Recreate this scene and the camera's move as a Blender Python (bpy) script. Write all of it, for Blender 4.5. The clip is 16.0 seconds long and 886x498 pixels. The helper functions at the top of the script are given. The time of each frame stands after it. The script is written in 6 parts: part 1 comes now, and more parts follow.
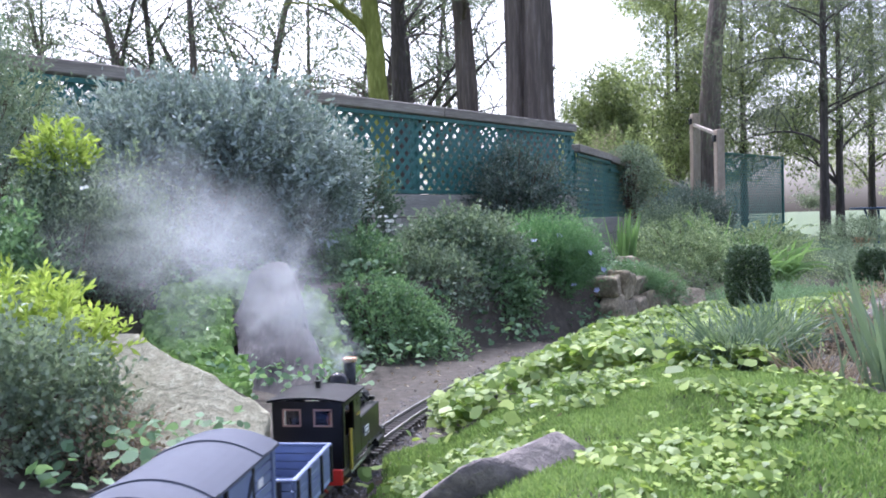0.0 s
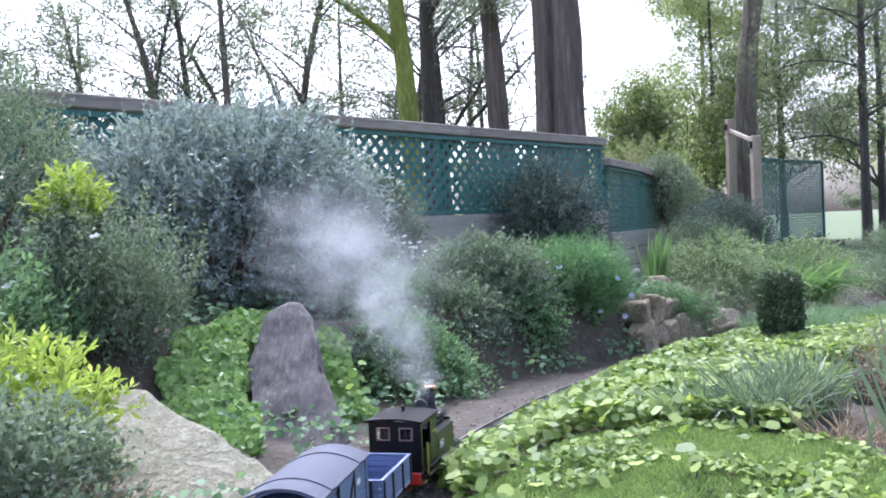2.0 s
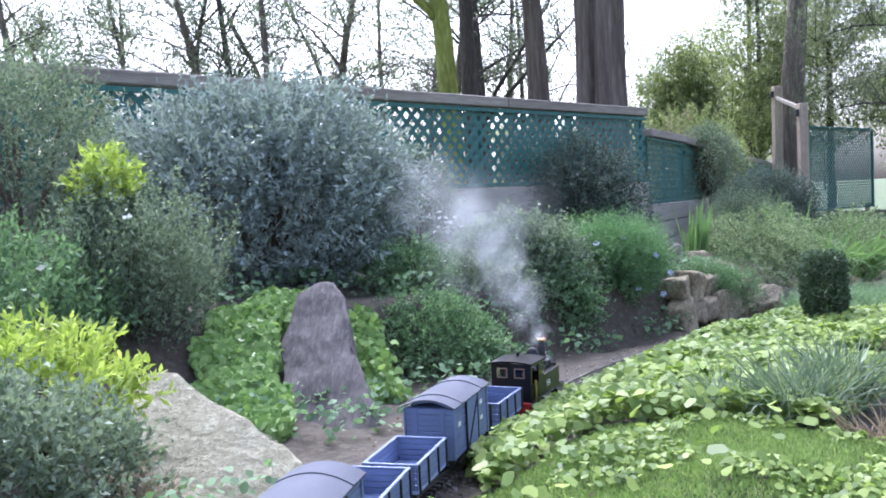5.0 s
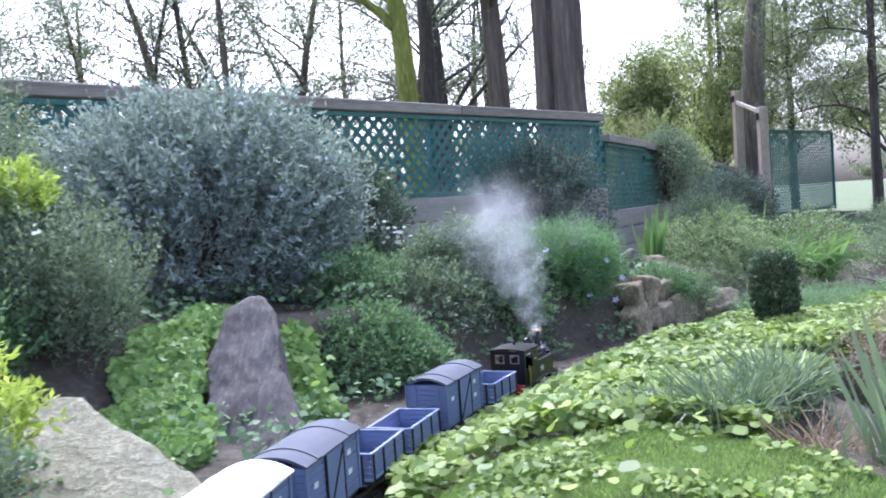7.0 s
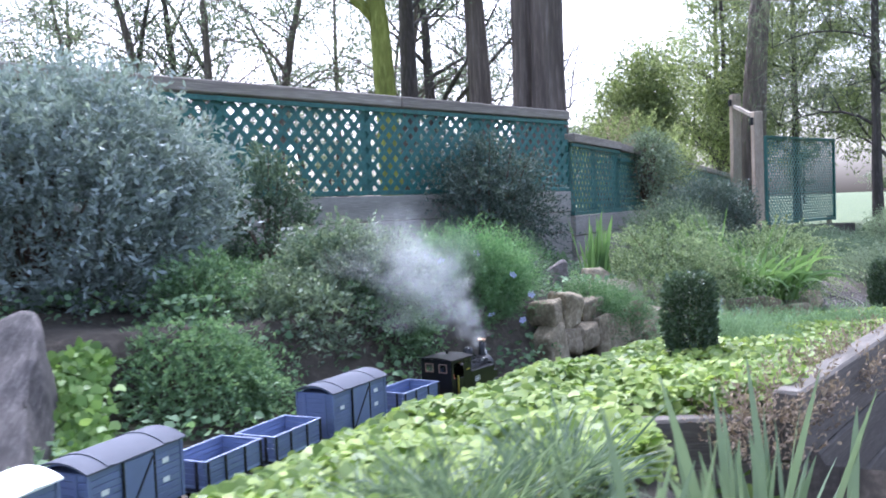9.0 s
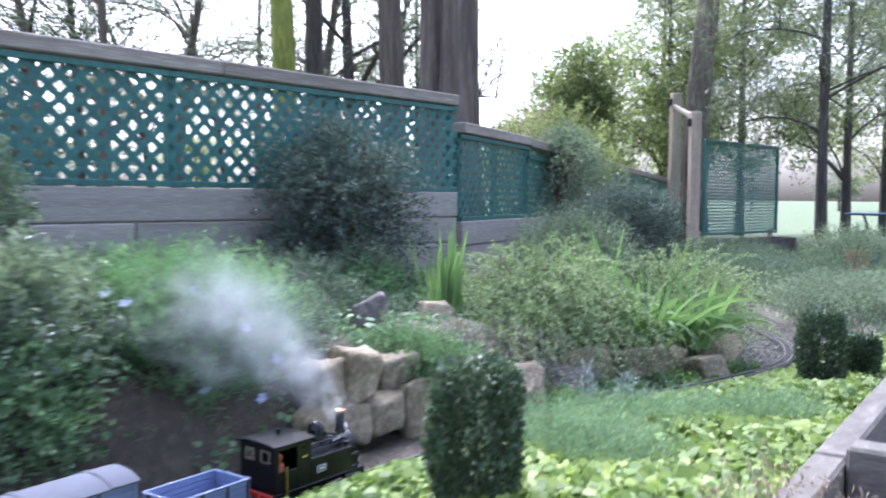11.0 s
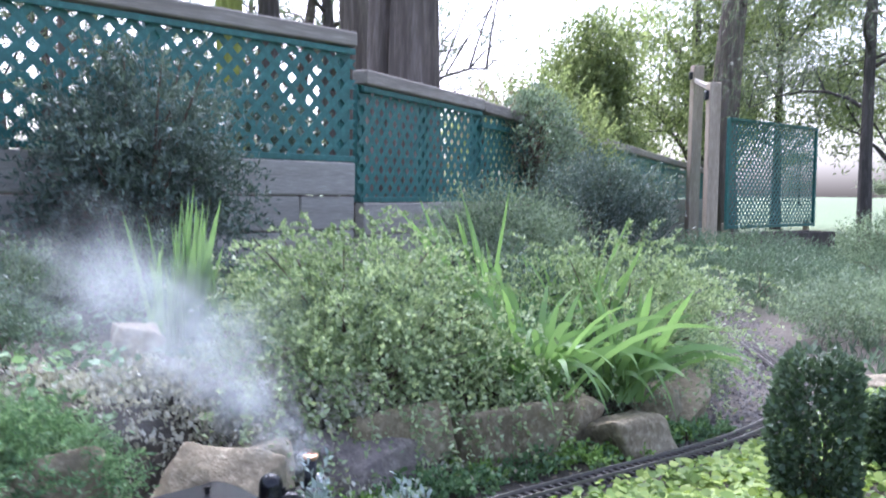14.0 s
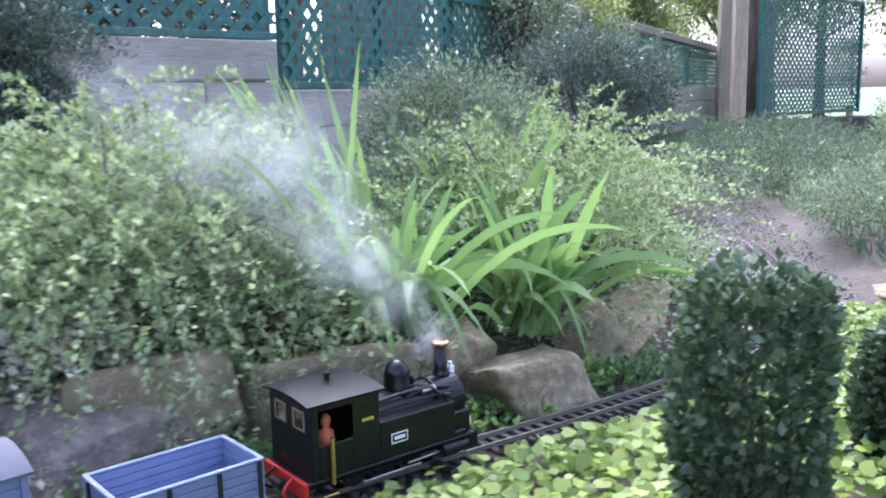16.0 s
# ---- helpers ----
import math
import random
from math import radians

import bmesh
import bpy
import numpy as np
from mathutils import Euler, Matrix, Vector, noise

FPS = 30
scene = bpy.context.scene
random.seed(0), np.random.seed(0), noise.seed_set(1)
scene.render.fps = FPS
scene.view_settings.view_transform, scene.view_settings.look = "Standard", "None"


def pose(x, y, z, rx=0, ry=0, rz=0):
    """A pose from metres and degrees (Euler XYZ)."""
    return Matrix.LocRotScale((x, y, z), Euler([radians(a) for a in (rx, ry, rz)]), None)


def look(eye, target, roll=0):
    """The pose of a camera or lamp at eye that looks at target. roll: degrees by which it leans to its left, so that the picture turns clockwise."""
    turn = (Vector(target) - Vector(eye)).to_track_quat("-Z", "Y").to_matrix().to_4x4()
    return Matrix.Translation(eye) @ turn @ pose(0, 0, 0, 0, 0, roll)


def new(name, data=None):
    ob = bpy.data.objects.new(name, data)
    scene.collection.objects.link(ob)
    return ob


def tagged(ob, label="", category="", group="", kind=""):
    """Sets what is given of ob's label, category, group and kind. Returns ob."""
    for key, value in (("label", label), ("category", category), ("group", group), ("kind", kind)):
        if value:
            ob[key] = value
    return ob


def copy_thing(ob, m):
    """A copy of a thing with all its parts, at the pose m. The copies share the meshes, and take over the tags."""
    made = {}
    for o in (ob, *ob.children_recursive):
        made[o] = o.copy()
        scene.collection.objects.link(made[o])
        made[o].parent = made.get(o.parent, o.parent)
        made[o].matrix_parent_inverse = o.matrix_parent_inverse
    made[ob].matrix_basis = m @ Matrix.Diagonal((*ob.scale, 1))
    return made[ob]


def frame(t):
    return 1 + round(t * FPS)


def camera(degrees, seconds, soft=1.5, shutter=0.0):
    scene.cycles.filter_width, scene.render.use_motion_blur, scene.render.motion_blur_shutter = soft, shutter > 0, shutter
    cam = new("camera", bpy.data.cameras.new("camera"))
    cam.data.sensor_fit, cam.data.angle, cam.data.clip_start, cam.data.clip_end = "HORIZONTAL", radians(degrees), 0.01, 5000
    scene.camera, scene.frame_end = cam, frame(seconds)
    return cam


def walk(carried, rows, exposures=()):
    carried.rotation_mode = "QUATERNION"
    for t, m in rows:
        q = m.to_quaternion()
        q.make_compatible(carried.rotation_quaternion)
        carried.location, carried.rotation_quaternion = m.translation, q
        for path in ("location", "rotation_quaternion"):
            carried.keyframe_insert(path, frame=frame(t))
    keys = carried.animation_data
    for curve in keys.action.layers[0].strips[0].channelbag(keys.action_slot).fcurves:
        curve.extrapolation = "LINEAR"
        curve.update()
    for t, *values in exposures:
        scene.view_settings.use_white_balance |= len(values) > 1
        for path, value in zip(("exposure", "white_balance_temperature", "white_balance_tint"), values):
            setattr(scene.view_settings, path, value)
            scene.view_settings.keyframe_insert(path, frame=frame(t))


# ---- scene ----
cam = camera(53.0, 16.0, soft=1.8, shutter=0.5)
METRES, EYE, TILT, LEAN, TURN = 4.9, 0.42, 0.0, 1.5, 0.0
PATH = [
    (0, (0.138, -0.668, 0.609), (-0.002, 1.326, 0.544), -1.5),
    (0.5, (0.115, -0.679, 0.633), (-0.019, 1.316, 0.572), -2.6),
    (1, (0.156, -0.644, 0.683), (0.025, 1.351, 0.631), -2.3),
    (1.5, (0.19, -0.606, 0.706), (0.004, 1.385, 0.661), -2.3),
    (2, (0.214, -0.58, 0.725), (-0.009, 1.407, 0.678), -2.6),
    (2.5, (0.244, -0.523, 0.713), (-0.038, 1.452, 0.572), -2.9),
    (3, (0.248, -0.496, 0.712), (-0.088, 1.47, 0.569), -2.7),
    (3.2, (0.244, -0.487, 0.709), (-0.102, 1.477, 0.562), -2.7),
    (5.3, (0.239, -0.546, 0.774), (-0.067, 1.427, 0.666), -2.8),
    (5.5, (0.245, -0.555, 0.762), (-0.056, 1.42, 0.658), -3.1),
    (6, (0.253, -0.57, 0.769), (-0.053, 1.404, 0.666), -3.4),
    (6.5, (0.299, -0.502, 0.761), (0.005, 1.474, 0.663), -3.6),
    (7, (0.36, -0.384, 0.744), (0.106, 1.598, 0.651), -3.9),
    (7.5, (0.436, -0.236, 0.728), (0.201, 1.748, 0.64), -3.8),
    (8, (0.561, -0.053, 0.723), (0.324, 1.931, 0.631), -3.0),
    (8.2, (0.62, -0.002, 0.721), (0.382, 1.982, 0.629), -3.5),
    (10.3, (1.163, 1.085, 0.777), (0.797, 3.049, 0.674), 0.6),
    (10.5, (1.208, 1.235, 0.785), (0.858, 3.199, 0.641), 0.6),
    (10.6, (1.313, 1.361, 0.76), (0.977, 3.328, 0.63), -0.3),
    (11, (1.436, 1.899, 0.794), (1.259, 3.888, 0.677), 0.5),
    (11.5, (1.59, 2.343, 0.781), (1.482, 4.337, 0.68), 0.3),
    (12, (1.778, 2.765, 0.766), (1.72, 4.764, 0.721), 0.5),
    (12.5, (1.855, 3.114, 0.74), (1.84, 5.114, 0.704), 1.1),
    (13, (1.964, 3.371, 0.731), (1.98, 5.371, 0.698), 0.8),
    (13.5, (2.071, 3.621, 0.709), (1.871, 5.61, 0.66), 0.7),
    (14, (2.167, 3.787, 0.67), (1.894, 5.764, 0.541), 0.7),
    (14.5, (2.227, 4.019, 0.617), (1.902, 5.982, 0.411), 1.4),
    (15, (2.31, 4.261, 0.59), (2.039, 6.222, 0.308), 0.1),
    (15.5, (2.398, 4.487, 0.55), (2.09, 6.438, 0.237), 0.1),
    (16, (2.544, 4.688, 0.546), (2.177, 6.625, 0.206), -1.3),
]
walk(cam, [(t, look(eye, target, roll)) for t, eye, target, roll in PATH],
     exposures=[(0.0, 1.45, 5400, 22), (3.0, 1.66, 5350, 21), (8.0, 1.65, 5300, 21), (11.0, 1.9, 5300, 21), (13.0, 1.95, 5250, 21), (14.5, 2.05, 5350, 23), (16.0, 2.2, 5350, 25)])

# ---- world, sun and exposure ----
world = bpy.data.worlds.new("overcast_sky")
scene.world = world
world.use_nodes = True
wn = world.node_tree
wn.nodes.clear()
w_out = wn.nodes.new("ShaderNodeOutputWorld")
w_bg = wn.nodes.new("ShaderNodeBackground")
w_sky = wn.nodes.new("ShaderNodeTexSky")
w_sky.sky_type = "NISHITA"
w_sky.sun_disc = False
w_sky.sun_elevation = radians(48)
w_sky.sun_rotation = radians(-20)
w_sky.air_density = 1.0
w_sky.dust_density = 6.0
w_sky.ozone_density = 1.0
w_hsv = wn.nodes.new("ShaderNodeHueSaturation")
w_hsv.inputs["Saturation"].default_value = 0.55
wn.links.new(w_sky.outputs[0], w_hsv.inputs["Color"])
wn.links.new(w_hsv.outputs[0], w_bg.inputs["Color"])
wn.links.new(w_bg.outputs[0], w_out.inputs["Surface"])
w_bg.inputs["Strength"].default_value = 0.15
sun_lamp = new("sun", bpy.data.lights.new("sun", "SUN"))
sun_lamp.data.energy = 1.2
sun_lamp.data.angle = radians(14)
sun_lamp.data.color = (1.0, 0.97, 0.91)
sun_lamp.matrix_world = look((-3, 8, 12), (0, 0, 0))
scene.cycles.transparent_max_bounces = 96


# ---- materials ----
def nodes_of(name):
    m = bpy.data.materials.new(name)
    m.use_nodes = True
    return m, m.node_tree, m.node_tree.nodes["Principled BSDF"]


def ramp(nt, fac, stops):
    r = nt.nodes.new("ShaderNodeValToRGB")
    el = r.color_ramp.elements
    while len(el) < len(stops):
        el.new(0.5)
    for e, (p, c) in zip(el, stops):
        e.position, e.color = p, (*c, 1)
    nt.links.new(fac, r.inputs[0])
    return r.outputs[0]


def noise_fac(nt, scale, detail=5.0, rough=0.6, stretch=(1, 1, 1), coords="Object"):
    tc = nt.nodes.new("ShaderNodeTexCoord")
    mp = nt.nodes.new("ShaderNodeMapping")
    mp.inputs["Scale"].default_value = stretch
    n = nt.nodes.new("ShaderNodeTexNoise")
    n.inputs["Scale"].default_value, n.inputs["Detail"].default_value, n.inputs["Roughness"].default_value = scale, detail, rough
    nt.links.new(tc.outputs[coords], mp.inputs[0])
    nt.links.new(mp.outputs[0], n.inputs["Vector"])
    return n.outputs["Fac"]


def mixed(nt, fac, a, b, mode="MIX"):
    x = nt.nodes.new("ShaderNodeMix")
    x.data_type, x.blend_type = "RGBA", mode
    for sock, v in ((x.inputs[0], fac), (x.inputs[6], a), (x.inputs[7], b)):
        if isinstance(v, (int, float)):
            sock.default_value = v
        elif isinstance(v, tuple):
            sock.default_value = (*v, 1)
        else:
            nt.links.new(v, sock)
    return x.outputs[2]


def bump(nt, bsdf, fac, strength, dist):
    b = nt.nodes.new("ShaderNodeBump")
    b.inputs["Strength"].default_value, b.inputs["Distance"].default_value = strength, dist
    nt.links.new(fac, b.inputs["Height"])
    nt.links.new(b.outputs[0], bsdf.inputs["Normal"])


def surface(name, dark, mid, light, rough=0.7, big=3.0, fine=40.0, stretch=(1, 1, 1), relief=0.4, depth=0.01, metal=0.0, vary=0.0, coords="Object"):
    """Two scales of variation in colour, fine relief, and an optional shift from piece to piece."""
    m, nt, b = nodes_of(name)
    f1 = noise_fac(nt, big, 4, 0.55, stretch, coords)
    f2 = noise_fac(nt, fine, 6, 0.65, stretch, coords)
    c1 = ramp(nt, f1, [(0.3, dark), (0.5, mid), (0.7, light)])
    c2 = ramp(nt, f2, [(0.32, tuple(v * 0.62 for v in mid)), (0.5, mid), (0.68, tuple(min(1, v * 1.35) for v in light))])
    c = mixed(nt, 0.5, c1, c2)
    if vary:
        oi = nt.nodes.new("ShaderNodeObjectInfo")
        v = ramp(nt, oi.outputs["Random"], [(0, (1 - vary,) * 3), (1, (1 + vary,) * 3)])
        c = mixed(nt, 1.0, c, v, "MULTIPLY")
    nt.links.new(c, b.inputs["Base Color"])
    b.inputs["Metallic"].default_value = metal
    rr = nt.nodes.new("ShaderNodeMapRange")
    rr.inputs["To Min"].default_value, rr.inputs["To Max"].default_value = max(0.05, rough - 0.12), min(1, rough + 0.12)
    nt.links.new(f1, rr.inputs["Value"])
    nt.links.new(rr.outputs[0], b.inputs["Roughness"])
    bump(nt, b, f2, relief, depth)
    return m


def leafy(name, dark, mid, light, rough=0.5, translucent=0.35, patch=2.5):
    """Leaves: colour changes from leaf to leaf and in soft patches; light passes through."""
    m, nt, b = nodes_of(name)
    geo = nt.nodes.new("ShaderNodeNewGeometry")
    c1 = ramp(nt, geo.outputs["Random Per Island"], [(0.0, dark), (0.45, mid), (0.85, light), (1.0, light)])
    f = noise_fac(nt, patch, 3, 0.5)
    c2 = ramp(nt, f, [(0.35, tuple(v * 0.7 for v in mid)), (0.65, light)])
    c = mixed(nt, 0.35, c1, c2)
    nt.links.new(c, b.inputs["Base Color"])
    b.inputs["Roughness"].default_value = rough
    b.inputs["Specular IOR Level"].default_value = 0.22
    tr = nt.nodes.new("ShaderNodeBsdfTranslucent")
    lit = mixed(nt, 1.0, c, (1.2, 1.25, 0.85), "MULTIPLY")
    nt.links.new(lit, tr.inputs["Color"])
    ms = nt.nodes.new("ShaderNodeMixShader")
    ms.inputs[0].default_value = translucent
    nt.links.new(b.outputs[0], ms.inputs[1])
    nt.links.new(tr.outputs[0], ms.inputs[2])
    nt.links.new(ms.outputs[0], nt.nodes["Material Output"].inputs["Surface"])
    return m


def paint(name, col, rough=0.4, metal=0.0, dirt=0.25, fine=60.0, gloss=0.5):
    m, nt, b = nodes_of(name)
    f = noise_fac(nt, fine, 5, 0.7)
    g = noise_fac(nt, 9.0, 4, 0.6)
    c = mixed(nt, ramp(nt, g, [(0.4, (0, 0, 0)), (0.75, (dirt,) * 3)]), col, tuple(0.5 * v + 0.03 for v in col))
    nt.links.new(c, b.inputs["Base Color"])
    b.inputs["Metallic"].default_value = metal
    rr = nt.nodes.new("ShaderNodeMapRange")
    rr.inputs["To Min"].default_value, rr.inputs["To Max"].default_value = max(0.04, rough - 0.1), min(1, rough + 0.15)
    nt.links.new(g, rr.inputs["Value"])
    nt.links.new(rr.outputs[0], b.inputs["Roughness"])
    b.inputs["Specular IOR Level"].default_value = gloss
    bump(nt, b, f, 0.12, 0.001)
    return m


M_SOIL = surface("soil", (0.035, 0.029, 0.021), (0.07, 0.058, 0.042), (0.125, 0.105, 0.08), 0.95, 1.3, 28, relief=0.8, depth=0.02)


def ground_material():
    """Soil in the beds, turning to rough grass out on the lawn."""
    m = surface("garden_soil", (0.035, 0.029, 0.021), (0.07, 0.058, 0.042), (0.125, 0.105, 0.08), 0.95, 1.3, 28, relief=0.8, depth=0.02)
    nt = m.node_tree
    b = nt.nodes["Principled BSDF"]
    soil = b.inputs["Base Color"].links[0].from_socket
    g = ramp(nt, noise_fac(nt, 3.0, 6, 0.7), [(0.3, (0.05, 0.072, 0.028)), (0.5, (0.09, 0.13, 0.05)), (0.7, (0.16, 0.20, 0.08))])
    tc = nt.nodes.new("ShaderNodeTexCoord")
    vm = nt.nodes.new("ShaderNodeVectorMath")
    vm.operation = "LENGTH"
    mp = nt.nodes.new("ShaderNodeMapping")
    mp.inputs["Location"].default_value = (0, -4, 0)
    nt.links.new(tc.outputs["Object"], mp.inputs[0])
    nt.links.new(mp.outputs[0], vm.inputs[0])
    mr = nt.nodes.new("ShaderNodeMapRange")
    mr.inputs["From Min"].default_value, mr.inputs["From Max"].default_value = 7.0, 9.5
    nt.links.new(vm.outputs["Value"], mr.inputs["Value"])
    nt.links.new(mixed(nt, mr.outputs[0], soil, g), b.inputs["Base Color"])
    return m


M_GROUND = ground_material()
M_BALLAST = surface("ballast_stone", (0.07, 0.065, 0.06), (0.15, 0.14, 0.135), (0.27, 0.25, 0.24), 0.95, 8, 90, relief=0.6, depth=0.004)
M_ROCK = surface("grey_rock", (0.10, 0.085, 0.08), (0.20, 0.17, 0.155), (0.33, 0.29, 0.25), 0.85, 5, 38, relief=0.9, depth=0.02, vary=0.18)
M_ROCK_DARK = surface("dark_rock", (0.04, 0.036, 0.036), (0.09, 0.08, 0.077), (0.175, 0.158, 0.15), 0.85, 5, 38, (1.6, 1.6, 0.6), relief=0.6, depth=0.012, vary=0.1)
M_ROCK_PALE = surface("pale_sandstone", (0.17, 0.16, 0.10), (0.29, 0.275, 0.185), (0.41, 0.39, 0.29), 0.9, 4, 42, relief=0.9, depth=0.02)
M_ROCK_BROWN = surface("brown_sandstone", (0.11, 0.088, 0.055), (0.25, 0.205, 0.13), (0.42, 0.37, 0.265), 0.88, 6, 45, relief=0.8, depth=0.012, vary=0.2)
M_SLEEPER = surface("weathered_timber", (0.19, 0.175, 0.15), (0.30, 0.28, 0.24), (0.40, 0.38, 0.33), 0.85, 2.0, 26, (0.35, 1, 7), 0.5, 0.004, vary=0.12)
M_EDGE = surface("dark_old_sleeper", (0.075, 0.065, 0.055), (0.135, 0.12, 0.10), (0.21, 0.19, 0.16), 0.9, 2.0, 26, (0.35, 1, 7), 0.6, 0.005, vary=0.12)
M_CAP = surface("grey_brown_timber", (0.15, 0.125, 0.10), (0.26, 0.225, 0.185), (0.38, 0.34, 0.29), 0.8, 1.6, 22, (0.3, 6, 6), 0.5, 0.003, vary=0.08)
M_POST = surface("fence_post_timber", (0.24, 0.18, 0.13), (0.38, 0.30, 0.23), (0.52, 0.43, 0.34), 0.8, 2.0, 22, (6, 6, 0.4), 0.5, 0.003)
M_GREEN = surface("green_lattice_plastic", (0.02, 0.085, 0.075), (0.034, 0.13, 0.112), (0.055, 0.185, 0.16), 0.5, 2.0, 30, relief=0.15, depth=0.001, vary=0.12)
M_BARK = surface("stringy_bark", (0.06, 0.045, 0.038), (0.14, 0.11, 0.09), (0.25, 0.205, 0.175), 0.95, 2.5, 9, (2.2, 2.2, 0.22), 1.0, 0.05)
M_BARK_DARK = surface("dark_bark", (0.035, 0.03, 0.03), (0.075, 0.062, 0.055), (0.13, 0.11, 0.1), 0.95, 2.5, 12, (2, 2, 0.4), 0.8, 0.03)
M_BARK_MOSS = surface("mossy_bark", (0.10, 0.11, 0.02), (0.22, 0.24, 0.045), (0.33, 0.35, 0.09), 0.95, 2.0, 10, (2, 2, 0.5), 0.8, 0.03)
M_TWIG = surface("twig", (0.05, 0.035, 0.025), (0.11, 0.08, 0.06), (0.19, 0.15, 0.11), 0.9, 10, 60)

L_GREY = leafy("grey_green_leaf", (0.11, 0.14, 0.13), (0.25, 0.31, 0.29), (0.46, 0.53, 0.52), 0.5, 0.22)
L_DEEP = leafy("deep_grey_green_leaf", (0.04, 0.06, 0.048), (0.09, 0.125, 0.10), (0.21, 0.265, 0.225), 0.45, 0.2)
L_DARK = leafy("dark_green_leaf", (0.045, 0.07, 0.045), (0.10, 0.15, 0.10), (0.20, 0.27, 0.19), 0.45, 0.25)
L_OLIVE = leafy("olive_leaf", (0.075, 0.105, 0.07), (0.17, 0.225, 0.15), (0.32, 0.39, 0.28), 0.5, 0.3)
L_MID = leafy("mid_green_leaf", (0.06, 0.11, 0.055), (0.14, 0.245, 0.12), (0.27, 0.40, 0.22), 0.5, 0.35)
L_FERN = leafy("fine_green_leaf", (0.07, 0.15, 0.07), (0.15, 0.29, 0.13), (0.28, 0.44, 0.23), 0.55, 0.4)
L_LIME = leafy("lime_leaf", (0.19, 0.28, 0.04), (0.35, 0.46, 0.08), (0.53, 0.62, 0.17), 0.45, 0.4)
L_COVER = leafy("round_groundcover_leaf", (0.05, 0.105, 0.028), (0.17, 0.27, 0.06), (0.36, 0.45, 0.115), 0.45, 0.33, 1.6)
L_COTON = leafy("cotoneaster_leaf", (0.09, 0.14, 0.06), (0.25, 0.33, 0.17), (0.48, 0.55, 0.35), 0.5, 0.35)
L_IVY = leafy("bright_ivy_leaf", (0.08, 0.16, 0.035), (0.21, 0.36, 0.09), (0.37, 0.52, 0.18), 0.45, 0.35)
L_MOSS = leafy("moss_blade", (0.10, 0.175, 0.05), (0.19, 0.30, 0.085), (0.34, 0.44, 0.16), 0.6, 0.3)
L_BLADE = leafy("strap_leaf", (0.085, 0.16, 0.06), (0.165, 0.285, 0.10), (0.29, 0.42, 0.18), 0.45, 0.4)
L_BLADE_GREY = leafy("flax_leaf", (0.07, 0.11, 0.075), (0.14, 0.20, 0.13), (0.26, 0.33, 0.22), 0.4, 0.3)
L_BOX = leafy("box_leaf", (0.028, 0.048, 0.024), (0.062, 0.10, 0.05), (0.16, 0.22, 0.14), 0.35, 0.2)
L_SEDUM = leafy("pale_sedum_leaf", (0.24, 0.23, 0.19), (0.42, 0.40, 0.33), (0.62, 0.60, 0.52), 0.6, 0.2)
L_DRY = leafy("dry_leaf", (0.17, 0.12, 0.08), (0.30, 0.23, 0.17), (0.45, 0.37, 0.29), 0.8, 0.2)
L_GUM = leafy("gum_leaf", (0.07, 0.09, 0.065), (0.15, 0.185, 0.13), (0.30, 0.34, 0.25), 0.5, 0.4, 0.4)
L_PINE = leafy("wattle_leaf", (0.085, 0.11, 0.05), (0.20, 0.245, 0.11), (0.39, 0.44, 0.22), 0.55, 0.5, 0.35)
L_CASUARINA = leafy("sheoak_needle", (0.07, 0.085, 0.065), (0.14, 0.165, 0.12), (0.25, 0.28, 0.2), 0.6, 0.35, 0.4)
L_FEATHER = leafy("feathery_leaf", (0.10, 0.17, 0.10), (0.19, 0.29, 0.17), (0.30, 0.42, 0.26), 0.6, 0.4)
L_BLUE = leafy("blue_petal", (0.30, 0.34, 0.72), (0.42, 0.46, 0.85), (0.6, 0.62, 0.92), 0.6, 0.4)
L_WHITE = leafy("white_petal", (0.75, 0.75, 0.76), (0.82, 0.82, 0.82), (0.88, 0.88, 0.86), 0.6, 0.4)
L_RED = leafy("red_petal", (0.6, 0.02, 0.015), (0.75, 0.03, 0.02), (0.8, 0.08, 0.05), 0.5, 0.4)

P_BLACK = paint("black_loco_paint", (0.005, 0.005, 0.007), 0.28, dirt=0.08, gloss=0.4)
P_CABROOF = paint("sooty_black_roof", (0.006, 0.006, 0.008), 0.5, dirt=0.12, gloss=0.15)
P_BLUE = paint("blue_grey_wagon_paint", (0.155, 0.195, 0.33), 0.6, dirt=0.5)
P_BLUE_IN = paint("pale_wagon_interior", (0.29, 0.36, 0.55), 0.6, dirt=0.3)
P_ROOF = paint("grey_roof_felt", (0.10, 0.108, 0.135), 0.8, dirt=0.5, gloss=0.3)
P_WHITE_ROOF = paint("white_roof_paint", (0.85, 0.85, 0.83), 0.45, dirt=0.15)
P_IRON = paint("black_iron", (0.02, 0.02, 0.022), 0.5, 0.3)
P_RED = paint("red_buffer_paint", (0.55, 0.03, 0.02), 0.4)
P_BRASS = paint("polished_brass", (0.75, 0.53, 0.22), 0.25, 1.0)
P_COPPER = paint("copper_cap", (0.80, 0.47, 0.30), 0.25, 1.0)
P_STEEL = paint("bright_steel", (0.6, 0.6, 0.6), 0.3, 1.0)
P_RAIL = paint("worn_rail", (0.26, 0.245, 0.23), 0.4, 0.85)
P_TIE = paint("track_sleeper", (0.055, 0.048, 0.042), 0.85)
P_WHITE = paint("white_lettering", (0.8, 0.8, 0.8), 0.5)
P_DOLL = paint("orange_driver_figure", (0.6, 0.16, 0.07), 0.6)
